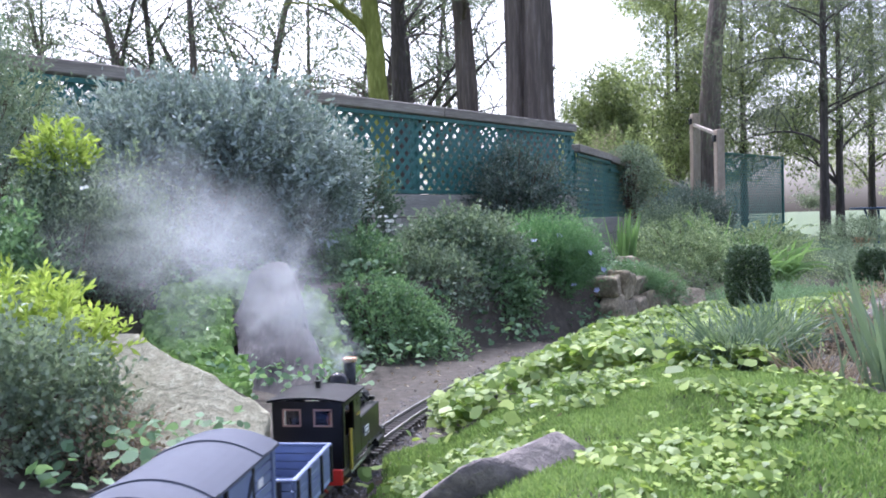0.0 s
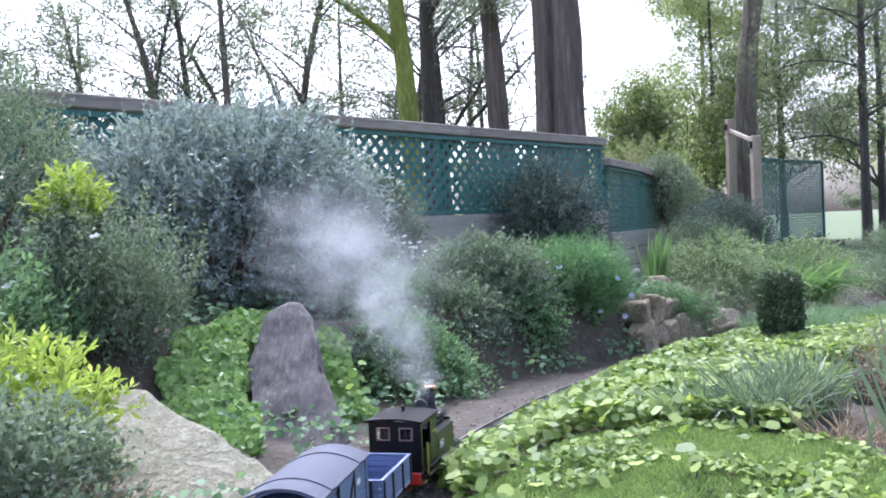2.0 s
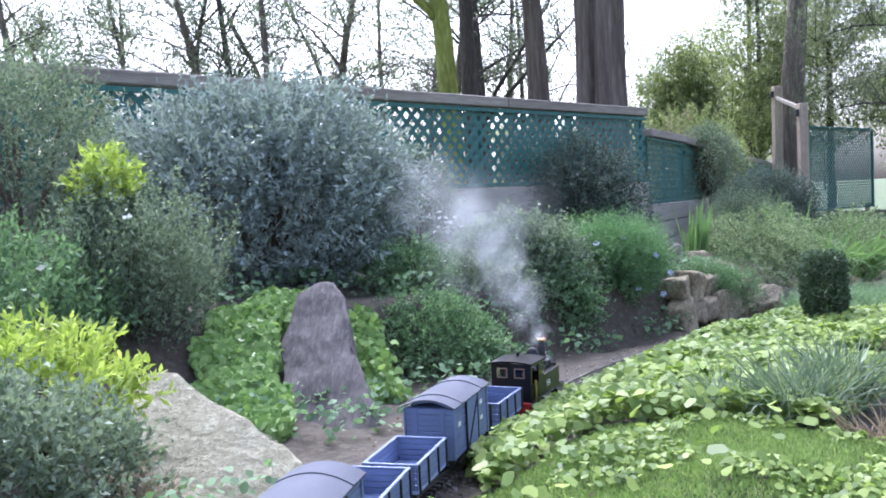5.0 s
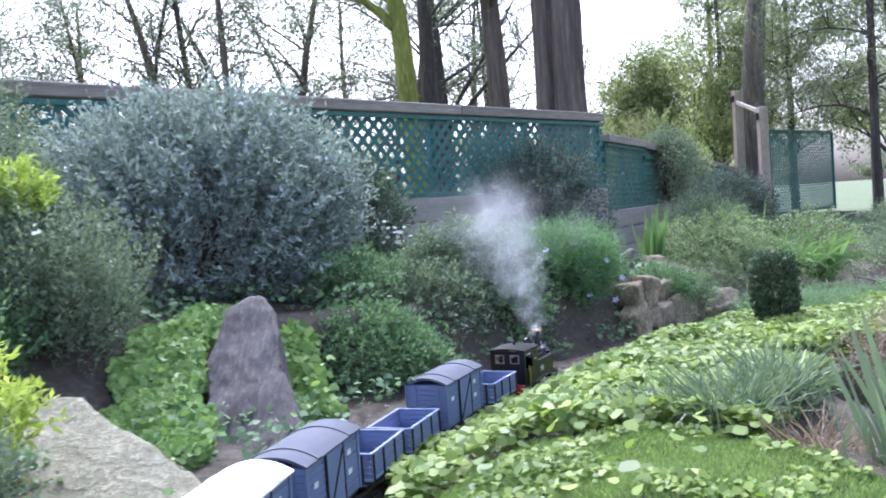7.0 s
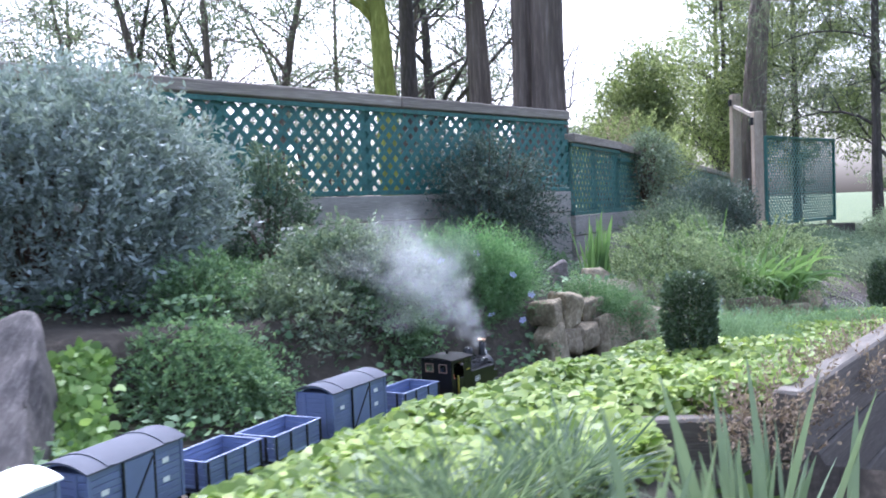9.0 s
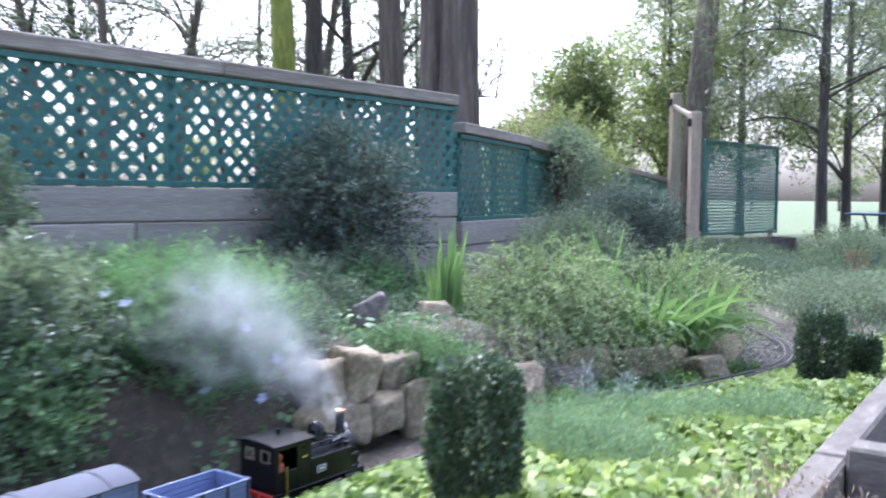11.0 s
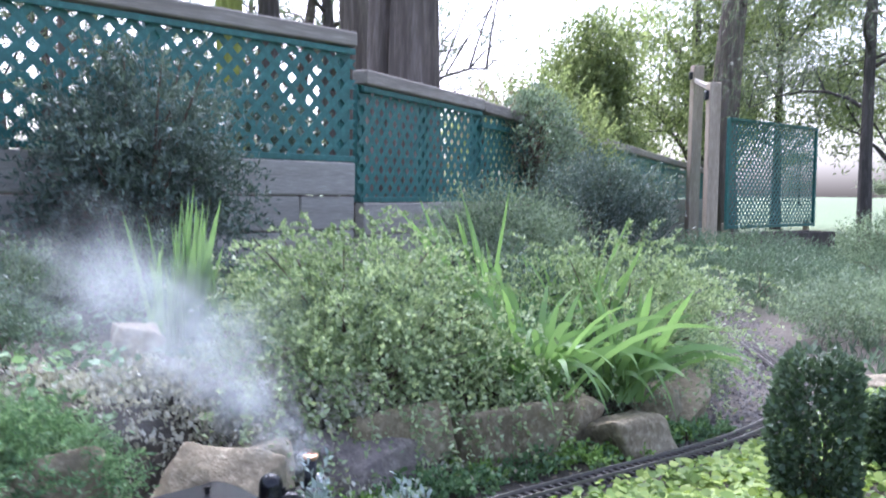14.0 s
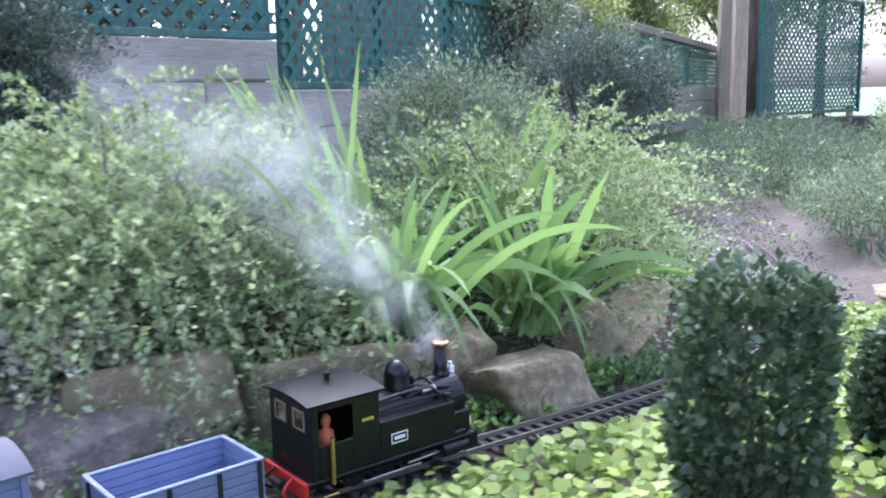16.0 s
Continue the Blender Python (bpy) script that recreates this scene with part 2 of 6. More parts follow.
P_FRAME = paint("brass_window_frame", (0.40, 0.25, 0.19), 0.4, 0.5)
P_CHAIR = paint("blue_cast_iron", (0.02, 0.055, 0.12), 0.45)
P_TAG = paint("green_plant_tag", (0.02, 0.42, 0.14), 0.5)
P_POT = paint("terracotta", (0.42, 0.2, 0.11), 0.85)
M_GLASS, nt_, b_ = nodes_of("cab_glass")
b_.inputs["Base Color"].default_value = (0.9, 0.92, 0.92, 1)
b_.inputs["Roughness"].default_value = 0.05
b_.inputs["Transmission Weight"].default_value = 1.0


def smoke_material():
    m, nt, b = nodes_of("steam")
    at = nt.nodes.new("ShaderNodeAttribute")
    at.attribute_name = "veil"
    f = noise_fac(nt, 9.0, 5, 0.6)
    rr = nt.nodes.new("ShaderNodeMapRange")
    rr.inputs["From Min"].default_value, rr.inputs["From Max"].default_value = 0.30, 0.68
    nt.links.new(f, rr.inputs["Value"])
    mu = nt.nodes.new("ShaderNodeMath")
    mu.operation = "MULTIPLY"
    nt.links.new(at.outputs["Fac"], mu.inputs[0])
    nt.links.new(rr.outputs[0], mu.inputs[1])
    d = nt.nodes.new("ShaderNodeBsdfDiffuse")
    d.inputs["Color"].default_value = (0.72, 0.745, 0.75, 1)
    t = nt.nodes.new("ShaderNodeBsdfTranslucent")
    t.inputs["Color"].default_value = (0.72, 0.745, 0.75, 1)
    half = nt.nodes.new("ShaderNodeMixShader")
    half.inputs[0].default_value = 0.5
    nt.links.new(d.outputs[0], half.inputs[1])
    nt.links.new(t.outputs[0], half.inputs[2])
    tr = nt.nodes.new("ShaderNodeBsdfTransparent")
    mx = nt.nodes.new("ShaderNodeMixShader")
    nt.links.new(mu.outputs[0], mx.inputs[0])
    nt.links.new(tr.outputs[0], mx.inputs[1])
    nt.links.new(half.outputs[0], mx.inputs[2])
    nt.links.new(mx.outputs[0], nt.nodes["Material Output"].inputs["Surface"])
    return m


M_STEAM = smoke_material()


# ---- building helpers ----
def mesh_of(name, bm, material, smooth=False):
    me = bpy.data.meshes.new(name)
    if smooth:
        for f in bm.faces:
            f.smooth = True
    bm.to_mesh(me)
    bm.free()
    me.materials.append(material)
    return me


def part(name, bm, material, parent, label="", at=None, smooth=False):
    ob = new(name, mesh_of(name, bm, material, smooth))
    ob.parent = parent
    if at is not None:
        ob.matrix_basis = at
    if label:
        tagged(ob, label)
    return ob


def empty(name, m, label="", category="", group="", kind=""):
    ob = new(name)
    ob.empty_display_size = 0.05
    ob.matrix_basis = m
    return tagged(ob, label, category, group, kind)


def box(bm, sx, sy, sz, x=0, y=0, z=0, m=None, bevel=0.0):
    """A box whose base centre stands at x, y, z, with its edges broken."""
    r = bmesh.ops.create_cube(bm, size=1.0)
    bmesh.ops.scale(bm, vec=(sx, sy, sz), verts=r["verts"])
    if bevel:
        es = list({e for v in r["verts"] for e in v.link_edges})
        r = {"verts": bmesh.ops.bevel(bm, geom=es, offset=bevel, segments=1, affect="EDGES", profile=0.6)["verts"]}
    bmesh.ops.translate(bm, vec=(x, y, z + sz / 2), verts=r["verts"])
    if m is not None:
        bmesh.ops.transform(bm, matrix=m, verts=r["verts"])
    return bm


def rod(bm, a, b, r1, r2=None, seg=12):
    a, b = Vector(a), Vector(b)
    d = b - a
    q = d.to_track_quat("Z", "Y").to_matrix().to_4x4()
    bmesh.ops.create_cone(bm, cap_ends=True, segments=seg, radius1=r1, radius2=r1 if r2 is None else r2, depth=d.length,
                          matrix=Matrix.Translation((a + b) / 2) @ q)
    return bm


def lathe(bm, profile, seg=20, m=Matrix()):
    """Turn rows of (radius, height) about the z axis."""
    rings = []
    for r, z in profile:
        rings.append([bm.verts.new(m @ Vector((r * math.cos(a), r * math.sin(a), z))) for a in (2 * math.pi * i / seg for i in range(seg))])
    for lo, hi in zip(rings, rings[1:]):
        for i in range(seg):
            bm.faces.new((lo[i], lo[(i + 1) % seg], hi[(i + 1) % seg], hi[i]))
    for ring, rev in ((rings[0], True), (rings[-1], False)):
        bm.faces.new(ring[::-1] if rev else ring)
    return bm


def quads(name, verts, per, material, smooth=False, density=None):
    """A mesh of many faces of `per` corners each, from an array of corners."""
    n = len(verts) // per
    me = bpy.data.meshes.new(name)
    me.vertices.add(len(verts))
    me.vertices.foreach_set("co", np.asarray(verts, dtype=np.float32).ravel())
    me.loops.add(len(verts))
    me.loops.foreach_set("vertex_index", np.arange(len(verts), dtype=np.int32))
    me.polygons.add(n)
    me.polygons.foreach_set("loop_start", np.arange(0, len(verts), per, dtype=np.int32))
    me.polygons.foreach_set("loop_total", np.full(n, per, dtype=np.int32))
    me.update(calc_edges=True)
    me.materials.append(material)
    return me


RNG = np.random.default_rng(7)


def unit(v):
    return v / np.maximum(1e-9, np.linalg.norm(v, axis=-1, keepdims=True))


def leaves(name, p, d, length, width, material, droop=0.15):
    """Folded kite-shaped leaves at p along d."""
    n = len(p)
    d = unit(d)
    side = unit(np.cross(d, RNG.normal(size=(n, 3))))
    nor = np.cross(side, d)
    L = np.broadcast_to(np.asarray(length, float), (n,))[:, None] * RNG.uniform(0.7, 1.25, (n, 1))
    W = np.broadcast_to(np.asarray(width, float), (n,))[:, None] * RNG.uniform(0.8, 1.2, (n, 1))
    mid = p + d * L * 0.5
    v = np.stack([p, mid + side * W * 0.5 + nor * W * droop, p + d * L - nor * L * droop * 0.6, mid - side * W * 0.5 + nor * W * droop], axis=1)
    return quads(name, v.reshape(-1, 3), 4, material)


def discs(name, p, nor, radius, material, corners=6):
    """Round leaves at p, facing nor."""
    n = len(p)
    nor = unit(nor)
    a = unit(np.cross(nor, RNG.normal(size=(n, 3))))
    b = np.cross(nor, a)
    R = np.broadcast_to(np.asarray(radius, float), (n,))[:, None] * RNG.uniform(0.6, 1.25, (n, 1))
    ring = []
    for k in range(corners):
        t = 2 * math.pi * k / corners
        cup = 0.18 * math.cos(2 * t)
        rr = R * (0.55 if k == 0 else 1.0)
        ring.append(p + rr * (a * math.cos(t) + b * math.sin(t)) + nor * R * cup)
    return quads(name, np.stack(ring, axis=1).reshape(-1, 3), corners, material)


def tube(bm, pts, radii, seg=8, wobble=0.0):
    rings = []
    up = Vector((0.3, 0.1, 1)).normalized()
    for i, p in enumerate(pts):
        t = (Vector(pts[min(i + 1, len(pts) - 1)]) - Vector(pts[max(i - 1, 0)])).normalized()
        s = t.cross(Vector((1, 0.17, 0.05))).normalized()
        u = t.cross(s)
        ring = []
        for k in range(seg):
            a = 2 * math.pi * k / seg
            r = radii[i] * (1 + wobble * (noise.noise(Vector((math.cos(a) * 2, math.sin(a) * 2, p[2] * 0.8 + p[0]))) + 0.8 * abs(noise.noise(Vector((math.cos(a) * 4.5, math.sin(a) * 4.5, p[2] * 0.35 + 3))))))
            ring.append(bm.verts.new(Vector(p) + r * (math.cos(a) * s + math.sin(a) * u)))
        rings.append(ring)
    for lo, hi in zip(rings, rings[1:]):
        for k in range(seg):
            bm.faces.new((lo[k], lo[(k + 1) % seg], hi[(k + 1) % seg], hi[k]))
    bm.faces.new(rings[-1])
    bm.faces.new(rings[0][::-1])


def curve_pts(a, b, sag, n=6, rnd=None):
    """Points from a to b along a bow."""
    a, b, sag = Vector(a), Vector(b), Vector(sag)
    out = []
    for i in range(n + 1):
        t = i / n
        out.append(a.lerp(b, t) + sag * (4 * t * (1 - t)))
    return out


# ---- the railway line and the lie of the land ----
def rail_z(y):
    """The line falls gently along its way."""
    return 0.16 - 0.04 * np.asarray(y, float)


LINE_Y = np.array([-4, -1.0, 0.3, 0.9, 1.3, 1.7, 2.0, 2.28, 2.5, 2.71, 2.91, 3.11, 3.3, 3.7, 4.17, 4.9, 5.64, 6.0, 6.18, 6.6, 7.0, 7.5, 8.1, 9.0, 10.0, 12.0, 15.0])
LINE_X = np.array([-0.4, -0.3, -0.25, -0.23, -0.195, -0.135, -0.075, -0.005, 0.065, 0.125, 0.2, 0.265, 0.35, 0.545, 0.82, 1.29, 1.80, 2.085, 2.25, 2.635, 2.91, 3.1, 3.22, 3.25, 3.22, 3.25, 3.9])
_y = np.linspace(-4, 15, 1901)
_x = np.interp(_y, LINE_Y, LINE_X)
for _ in range(3):
    _x = np.convolve(np.pad(_x, 20, mode="edge"), np.ones(41) / 41, "valid")
LINE = np.stack([_x, _y], 1)
ARC = np.concatenate([[0], np.cumsum(np.linalg.norm(np.diff(LINE, axis=0), axis=1))])


def on_line(s):
    """Place and heading (degrees from +y towards +x) on the track at arc length s."""
    x, y = np.interp(s, ARC, LINE[:, 0]), np.interp(s, ARC, LINE[:, 1])
    x2, y2 = np.interp(s + 0.02, ARC, LINE[:, 0]), np.interp(s + 0.02, ARC, LINE[:, 1])
    return x, y, math.degrees(math.atan2(x2 - x, y2 - y))


def arc_at_y(y):
    return np.interp(y, LINE[:, 1], ARC)


def smooth(t):
    t = np.clip(t, 0, 1)
    return t * t * (3 - 2 * t)


FENCE_A, FENCE_B, FENCE_C = (-4.3, 1.76), (0.89, 9.0), (4.65, 20.7)


def fence_side(x, y):
    """Distance behind the fence line (positive: outside the garden)."""
    d1 = np.array(FENCE_B) - np.array(FENCE_A)
    d1 = d1 / np.linalg.norm(d1)
    d2 = np.array(FENCE_C) - np.array(FENCE_B)
    d2 = d2 / np.linalg.norm(d2)
    a = -(x - FENCE_B[0]) * d1[1] + (y - FENCE_B[1]) * d1[0]
    b = -(x - FENCE_B[0]) * d2[1] + (y - FENCE_B[1]) * d2[0]
    return np.minimum(a, b)


EDGE_A, EDGE_B = (1.42, 2.66), (2.84, 5.2)


def edge_side(x, y):
    """Distance to the right of the timber edging."""
    d = np.array(EDGE_B) - np.array(EDGE_A)
    d = d / np.linalg.norm(d)
    return (x - EDGE_A[0]) * d[1] - (y - EDGE_A[1]) * d[0]


def bank_foot(y):
    """How far from the line the bank on its far side begins."""
    return np.interp(y, [0, 1.4, 1.9, 2.3, 2.9, 3.3, 3.7, 4.6, 5.5, 6.1, 6.5, 7, 8], [0.42, 0.45, 0.74, 0.84, 0.82, 0.55, 0.42, 0.34, 0.36, 0.36, 0.3, 0.3, 0.3])


def land(x, y):
    """Height of the ground at x, y (arrays or numbers)."""
    x, y = np.asarray(x, float), np.asarray(y, float)
    tx = np.interp(y, LINE[:, 1], LINE[:, 0])
    slope = np.interp(y, _y, np.gradient(_x, _y))
    u = (x - tx) / np.sqrt(1 + slope * slope)
    bed = rail_z(np.clip(y, -3, 9)) - 0.03
    high = np.interp(y, [0, 3, 4.5, 6, 8, 10, 14], [0.40, 0.34, 0.28, 0.16, 0.10, 0.03, -0.15])
    foot = bank_foot(y)
    left = bed + (high - bed) * smooth((-u - foot) / np.interp(y, [0, 2, 2.4, 2.9, 4, 6, 8], [0.65, 0.65, 0.6, 0.36, 0.22, 0.2, 0.9])) + 0.10 * smooth((-u - 1.0) / 1.2) * np.interp(y, [3, 9], [1, 0])
    mound = np.interp(y, [-1, 1, 1.7, 2.5, 3.0, 3.84, 5, 6, 7, 10], [0.28, 0.24, 0.20, 0.155, 0.125, 0.08, 0.01, -0.04, -0.06, -0.12])
    right = bed + (mound - bed) * smooth((u - 0.09) / np.interp(y, [0, 3, 5, 7], [0.4, 0.38, 0.38, 0.6]))
    h = np.where(u < 0, left, right)
    far = smooth((y - 8) / 6)
    h = h * (1 - far) + np.where(u < -0.3, -0.02, -0.12) * far
    e = edge_side(x, y)
    low = smooth(e / 0.03) * smooth((5.3 - y) / 0.2) * smooth((y - 2.7) / 0.1)
    h = h * (1 - low) + -0.35 * low
    pit = smooth((x - np.interp(y, [1.5, 2.6], [1.12, 0.99])) / 0.04) * smooth((2.75 - y) / 0.1) * smooth((y - 1.45) / 0.3)
    h = h * (1 - pit) - 0.12 * pit
    wild = 0.02 * np.sin(x * 5.1 + 1.3 * y) * np.sin(y * 4.3 - x) + 0.012 * np.sin(x * 11 + 2) * np.sin(y * 13)
    h = h + wild * smooth((np.abs(u) - 0.15) / 0.2)
    back = fence_side(x, y)
    h = np.where(back > 0.06, 0.66 - 0.75 * smooth((y - 8) / 8), h)
    r = np.sqrt(x * x + y * y)
    return h * (1 - smooth((r - 26) / 30)) - 0.6 * smooth((r - 26) / 30)


def spread(core, step, far):
    lo, hi = core
    mid = list(np.arange(lo, hi + 1e-6, step))
    out, v, s = [], hi, step
    while v < far:
        s *= 1.35
        v += s
        out.append(v)
    out2, v, s = [], lo, step
    while v > -far:
        s *= 1.35
        v -= s
        out2.append(v)
    return np.array(out2[::-1] + mid + out)


def build_ground():
    xs, ys = spread((-3.2, 4.6), 0.045, 900), spread((-1.0, 12.0), 0.05, 900)
    X, Y = np.meshgrid(xs, ys)
    Z = land(X, Y)
    v = np.stack([X, Y, Z], -1).reshape(-1, 3)
    nx, ny = len(xs), len(ys)
    i = np.arange(nx * ny).reshape(ny, nx)
    f = np.stack([i[:-1, :-1], i[:-1, 1:], i[1:, 1:], i[1:, :-1]], -1).reshape(-1)
    me = bpy.data.meshes.new("ground")
    me.vertices.add(len(v))
    me.vertices.foreach_set("co", v.astype(np.float32).ravel())
    me.loops.add(len(f))
    me.loops.foreach_set("vertex_index", f.astype(np.int32))
    me.polygons.add(len(f) // 4)
    me.polygons.foreach_set("loop_start", np.arange(0, len(f), 4, dtype=np.int32))
    me.polygons.foreach_set("loop_total", np.full(len(f) // 4, 4, dtype=np.int32))
    me.polygons.foreach_set("use_smooth", np.ones(len(f) // 4, dtype=bool))
    me.update(calc_edges=True)
    me.materials.append(M_GROUND)
    tagged(new("ground", me), "brown garden soil, banked beside a railway cutting", "ground", kind="structure")


build_ground()


# ---- retaining wall and lattice fences ----
def along(a, b):
    a, b = Vector((*a, 0)), Vector((*b, 0))
    d = b - a
    return d.length, Matrix.Translation(a) @ Matrix.Rotation(math.atan2(d.y, d.x), 4, "Z")


def timber(name, length, high, thick, parent, m, material, seed=0):
    bm = bmesh.new()
    box(bm, length, thick, high, bevel=min(0.008, high * 0.12))
    return part(name, bm, material, parent, at=m)


def retaining_wall(name, a, b, top, rows, label, board=2.4, stagger=0.0):
    length, m = along(a, b)
    wall = empty(name, m, label, "wall", kind="structure")
    for r in range(rows):
        x = -stagger * (r % 2)
        while x < length - 0.02:
            x0, x1 = max(0, x), min(length, x + board)
            if x1 - x0 > 0.05:
                timber("board", x1 - x0 - 0.008, 0.193, 0.075, wall, pose((x0 + x1) / 2, 0.004 * ((r * 7 + int(x * 3)) % 3 - 1), top - 0.2 * (r + 1)), M_SLEEPER)
            x += board
    n = max(1, int(length / board))
    for i in range(n + 1):
        timber("post", 0.07, 0.2 * rows - 0.02, 0.06, wall, pose(min(length - 0.035, i * board + 0.035), 0.075, top - 0.2 * rows), M_CAP)
    return wall


def lattice(fence, length, z0, z1, pitch, width, thick, y=0.0):
    """Crossed diagonal slats between z0 and z1, each one a piece."""
    high = z1 - z0
    shared = {}
    for sgn in (1, -1):
        x = -high
        while x < length:
            # a slat runs from (x, z0) to (x + high, z1), cut at both ends
            lo, hi = max(0.0, -x), min(high, length - x)
            if hi - lo > 0.03:
                key = (round(hi - lo, 2), sgn)
                if key not in shared:
                    bm = bmesh.new()
                    n = (hi - lo)
                    w = width / math.sqrt(2) 
                    vs = []
                    for yy in (-thick / 2, thick / 2):
                        vs.append([bm.verts.new(q) for q in ((-w, yy, 0), (w, yy, 0), (n + w, yy, n), (n - w, yy, n))])
                    f, k = vs
                    bm.faces.new(f)
                    bm.faces.new(k[::-1])
                    for i in range(4):
                        bm.faces.new((f[i], k[i], k[(i + 1) % 4], f[(i + 1) % 4]))
                    bmesh.ops.recalc_face_normals(bm, faces=bm.faces)
                    shared[key] = mesh_of("slat", bm, M_GREEN)
                ob = new("slat", shared[key])
                ob.parent = fence
                if sgn == 1:
                    ob.matrix_basis = pose(x + lo, y - thick * 0.5, z0 + lo)
                else:
                    ob.matrix_basis = pose(length - x - lo, y + thick * 0.55, z0 + lo) @ pose(0, 0, 0, 0, 0, 180)
            x += pitch


def lattice_fence(name, a, b, z0, z1a, z1b, label, cap=True, cap_len=2.4, pitch=0.118, back=0.0):
    length, m = along(a, b)
    fence = empty(name, m, label, "fence", kind="structure")
    lattice(fence, length, z0, max(z1a, z1b) - 0.01, pitch, 0.040, 0.0025, back)
    tilt = -math.degrees(math.atan2(z1b - z1a, length))
    if cap:
        x, n = 0.0, max(1, round(length / cap_len))
        for i in range(n):
            l = length / n
            zc = z1a + (z1b - z1a) * (i + 0.5) / n
            timber("cap_rail", l - 0.006, 0.085, 0.11, fence, pose((i + 0.5) * l, back, zc, 0, tilt, 0), M_CAP)
    n = max(1, round(length / 1.2))
    for i in range(n + 1):
        bm = bmesh.new()
        zt = z1a + (z1b - z1a) * i / n
        box(bm, 0.085, 0.035, zt - z0, bevel=0.004)
        part("upright", bm, M_GREEN, fence, at=pose(min(max(i * length / n, 0.045), length - 0.045), back + 0.032, z0))
    for zz in (z0 - 0.002, min(z1a, z1b) - 0.045):
        bm = bmesh.new()
        box(bm, length, 0.02, 0.035, bevel=0.003)
        part("rail", bm, M_GREEN, fence, at=pose(length / 2, back - 0.022, zz))
    return fence


retaining_wall("wall_north", FENCE_A, FENCE_B, 0.84, 4, "weathered grey timber sleeper retaining wall, boards stacked flat", stagger=1.1)
lattice_fence("lattice_fence", FENCE_A, FENCE_B, 0.84, 1.515, 1.515, "green diagonal lattice fence with grey timber capping rail", pitch=0.118)
retaining_wall("wall_east", (FENCE_B[0] + 0.03, FENCE_B[1] + 0.06), FENCE_C, 0.60, 4, "lower stepped-down timber sleeper retaining wall")
FENCE2_A = (FENCE_B[0] + 0.03, FENCE_B[1] + 0.06)
FENCE2_M = (1.47, 10.82)
lattice_fence("lattice_fence", FENCE2_A, FENCE2_M, 0.60, 1.31, 1.31, "lower green lattice fence stepping down from the first", pitch=0.118)
for k_ in range(3):
    ends_ = [tuple(FENCE2_M[q] + (FENCE_C[q] - FENCE2_M[q]) * e / 3 for q in (0, 1)) for e in (k_, k_ + 1)]
    lattice_fence("lattice_fence", *ends_, 0.50 - 0.1 * k_, 1.30 - 0.08 * k_, 1.22 - 0.08 * k_, "far green lattice fence sloping down to a tall post", pitch=0.118)


def pergola_post(x, y, z0, high, thick, label, lean=0.0):
    post = empty("timber_post", pose(x, y, z0, 0, lean, 12), label, "post")
    bm = bmesh.new()
    box(bm, thick, thick, high, bevel=0.012)
    part("shaft", bm, M_POST, post)
    bm = bmesh.new()
    box(bm, 0.05, thick * 0.55, 0.12, x=-thick * 0.62, z=high - 0.22, bevel=0.008)
    part("bracket", bm, P_IRON, post)
    return post


pergola_post(4.0, 15.6, -0.35, 2.45, 0.15, "square brown timber post standing beside the path")
pergola_post(4.15, 18.4, -0.35, 3.05, 0.17, "second square grey timber post behind the path", 0.5)
bm = bmesh.new()
box(bm, 0.06, 2.9, 0.07, bevel=0.01)
tagged(new("cross_beam", mesh_of("cross_beam", bm, M_CAP)), "grey timber beam sloping between two tall posts", "beam").matrix_basis = pose(4.08, 17.0, 2.2, 9.5, 0, -3)

screen = empty("lattice_screen", pose(4.50, 17.37, 0, 0, 0, 50), "free-standing green lattice privacy screen in a frame", "screen")
SCREEN_L, SCREEN_TOP = 2.77, 1.76
lattice(screen, SCREEN_L, 0.2, SCREEN_TOP, 0.11, 0.036, 0.003)
for nm, sx, sz, x, z in (("stile", 0.05, SCREEN_TOP - 0.12, 0.0, 0.16), ("stile", 0.05, SCREEN_TOP - 0.12, SCREEN_L, 0.16), ("rail", SCREEN_L, 0.05, SCREEN_L / 2, 0.17), ("rail", SCREEN_L, 0.05, SCREEN_L / 2, SCREEN_TOP)):
    bm = bmesh.new()
    box(bm, sx, 0.05, sz, bevel=0.005)
    part(nm, bm, M_GREEN, screen, at=pose(x, -0.01, z))
for x in (0.1, SCREEN_L - 0.1):
    bm = bmesh.new()
    box(bm, 0.08, 0.08, 0.6, bevel=0.006)
    part("leg", bm, M_POST, screen, at=pose(x, 0.06, -0.35))
planter = empty("planter_trough", pose(5.3, 17.35, -0.22, 0, 0, 44), "long dark timber planter trough below the lattice screen", "planter")
for nm, sx, sy, sz, x, y in (("front_board", 2.1, 0.05, 0.36, 0, -0.2), ("back_board", 2.1, 0.05, 0.36, 0, 0.2), ("end_board", 0.05, 0.36, 0.36, -1.02, 0), ("end_board", 0.05, 0.36, 0.36, 1.02, 0), ("soil_fill", 2.0, 0.34, 0.3, 0, 0)):
    bm = bmesh.new()
    box(bm, sx, sy, sz, bevel=0.01)
    part(nm, bm, M_SOIL if nm == "soil_fill" else M_BARK_DARK, planter, at=pose(x, y, 0))

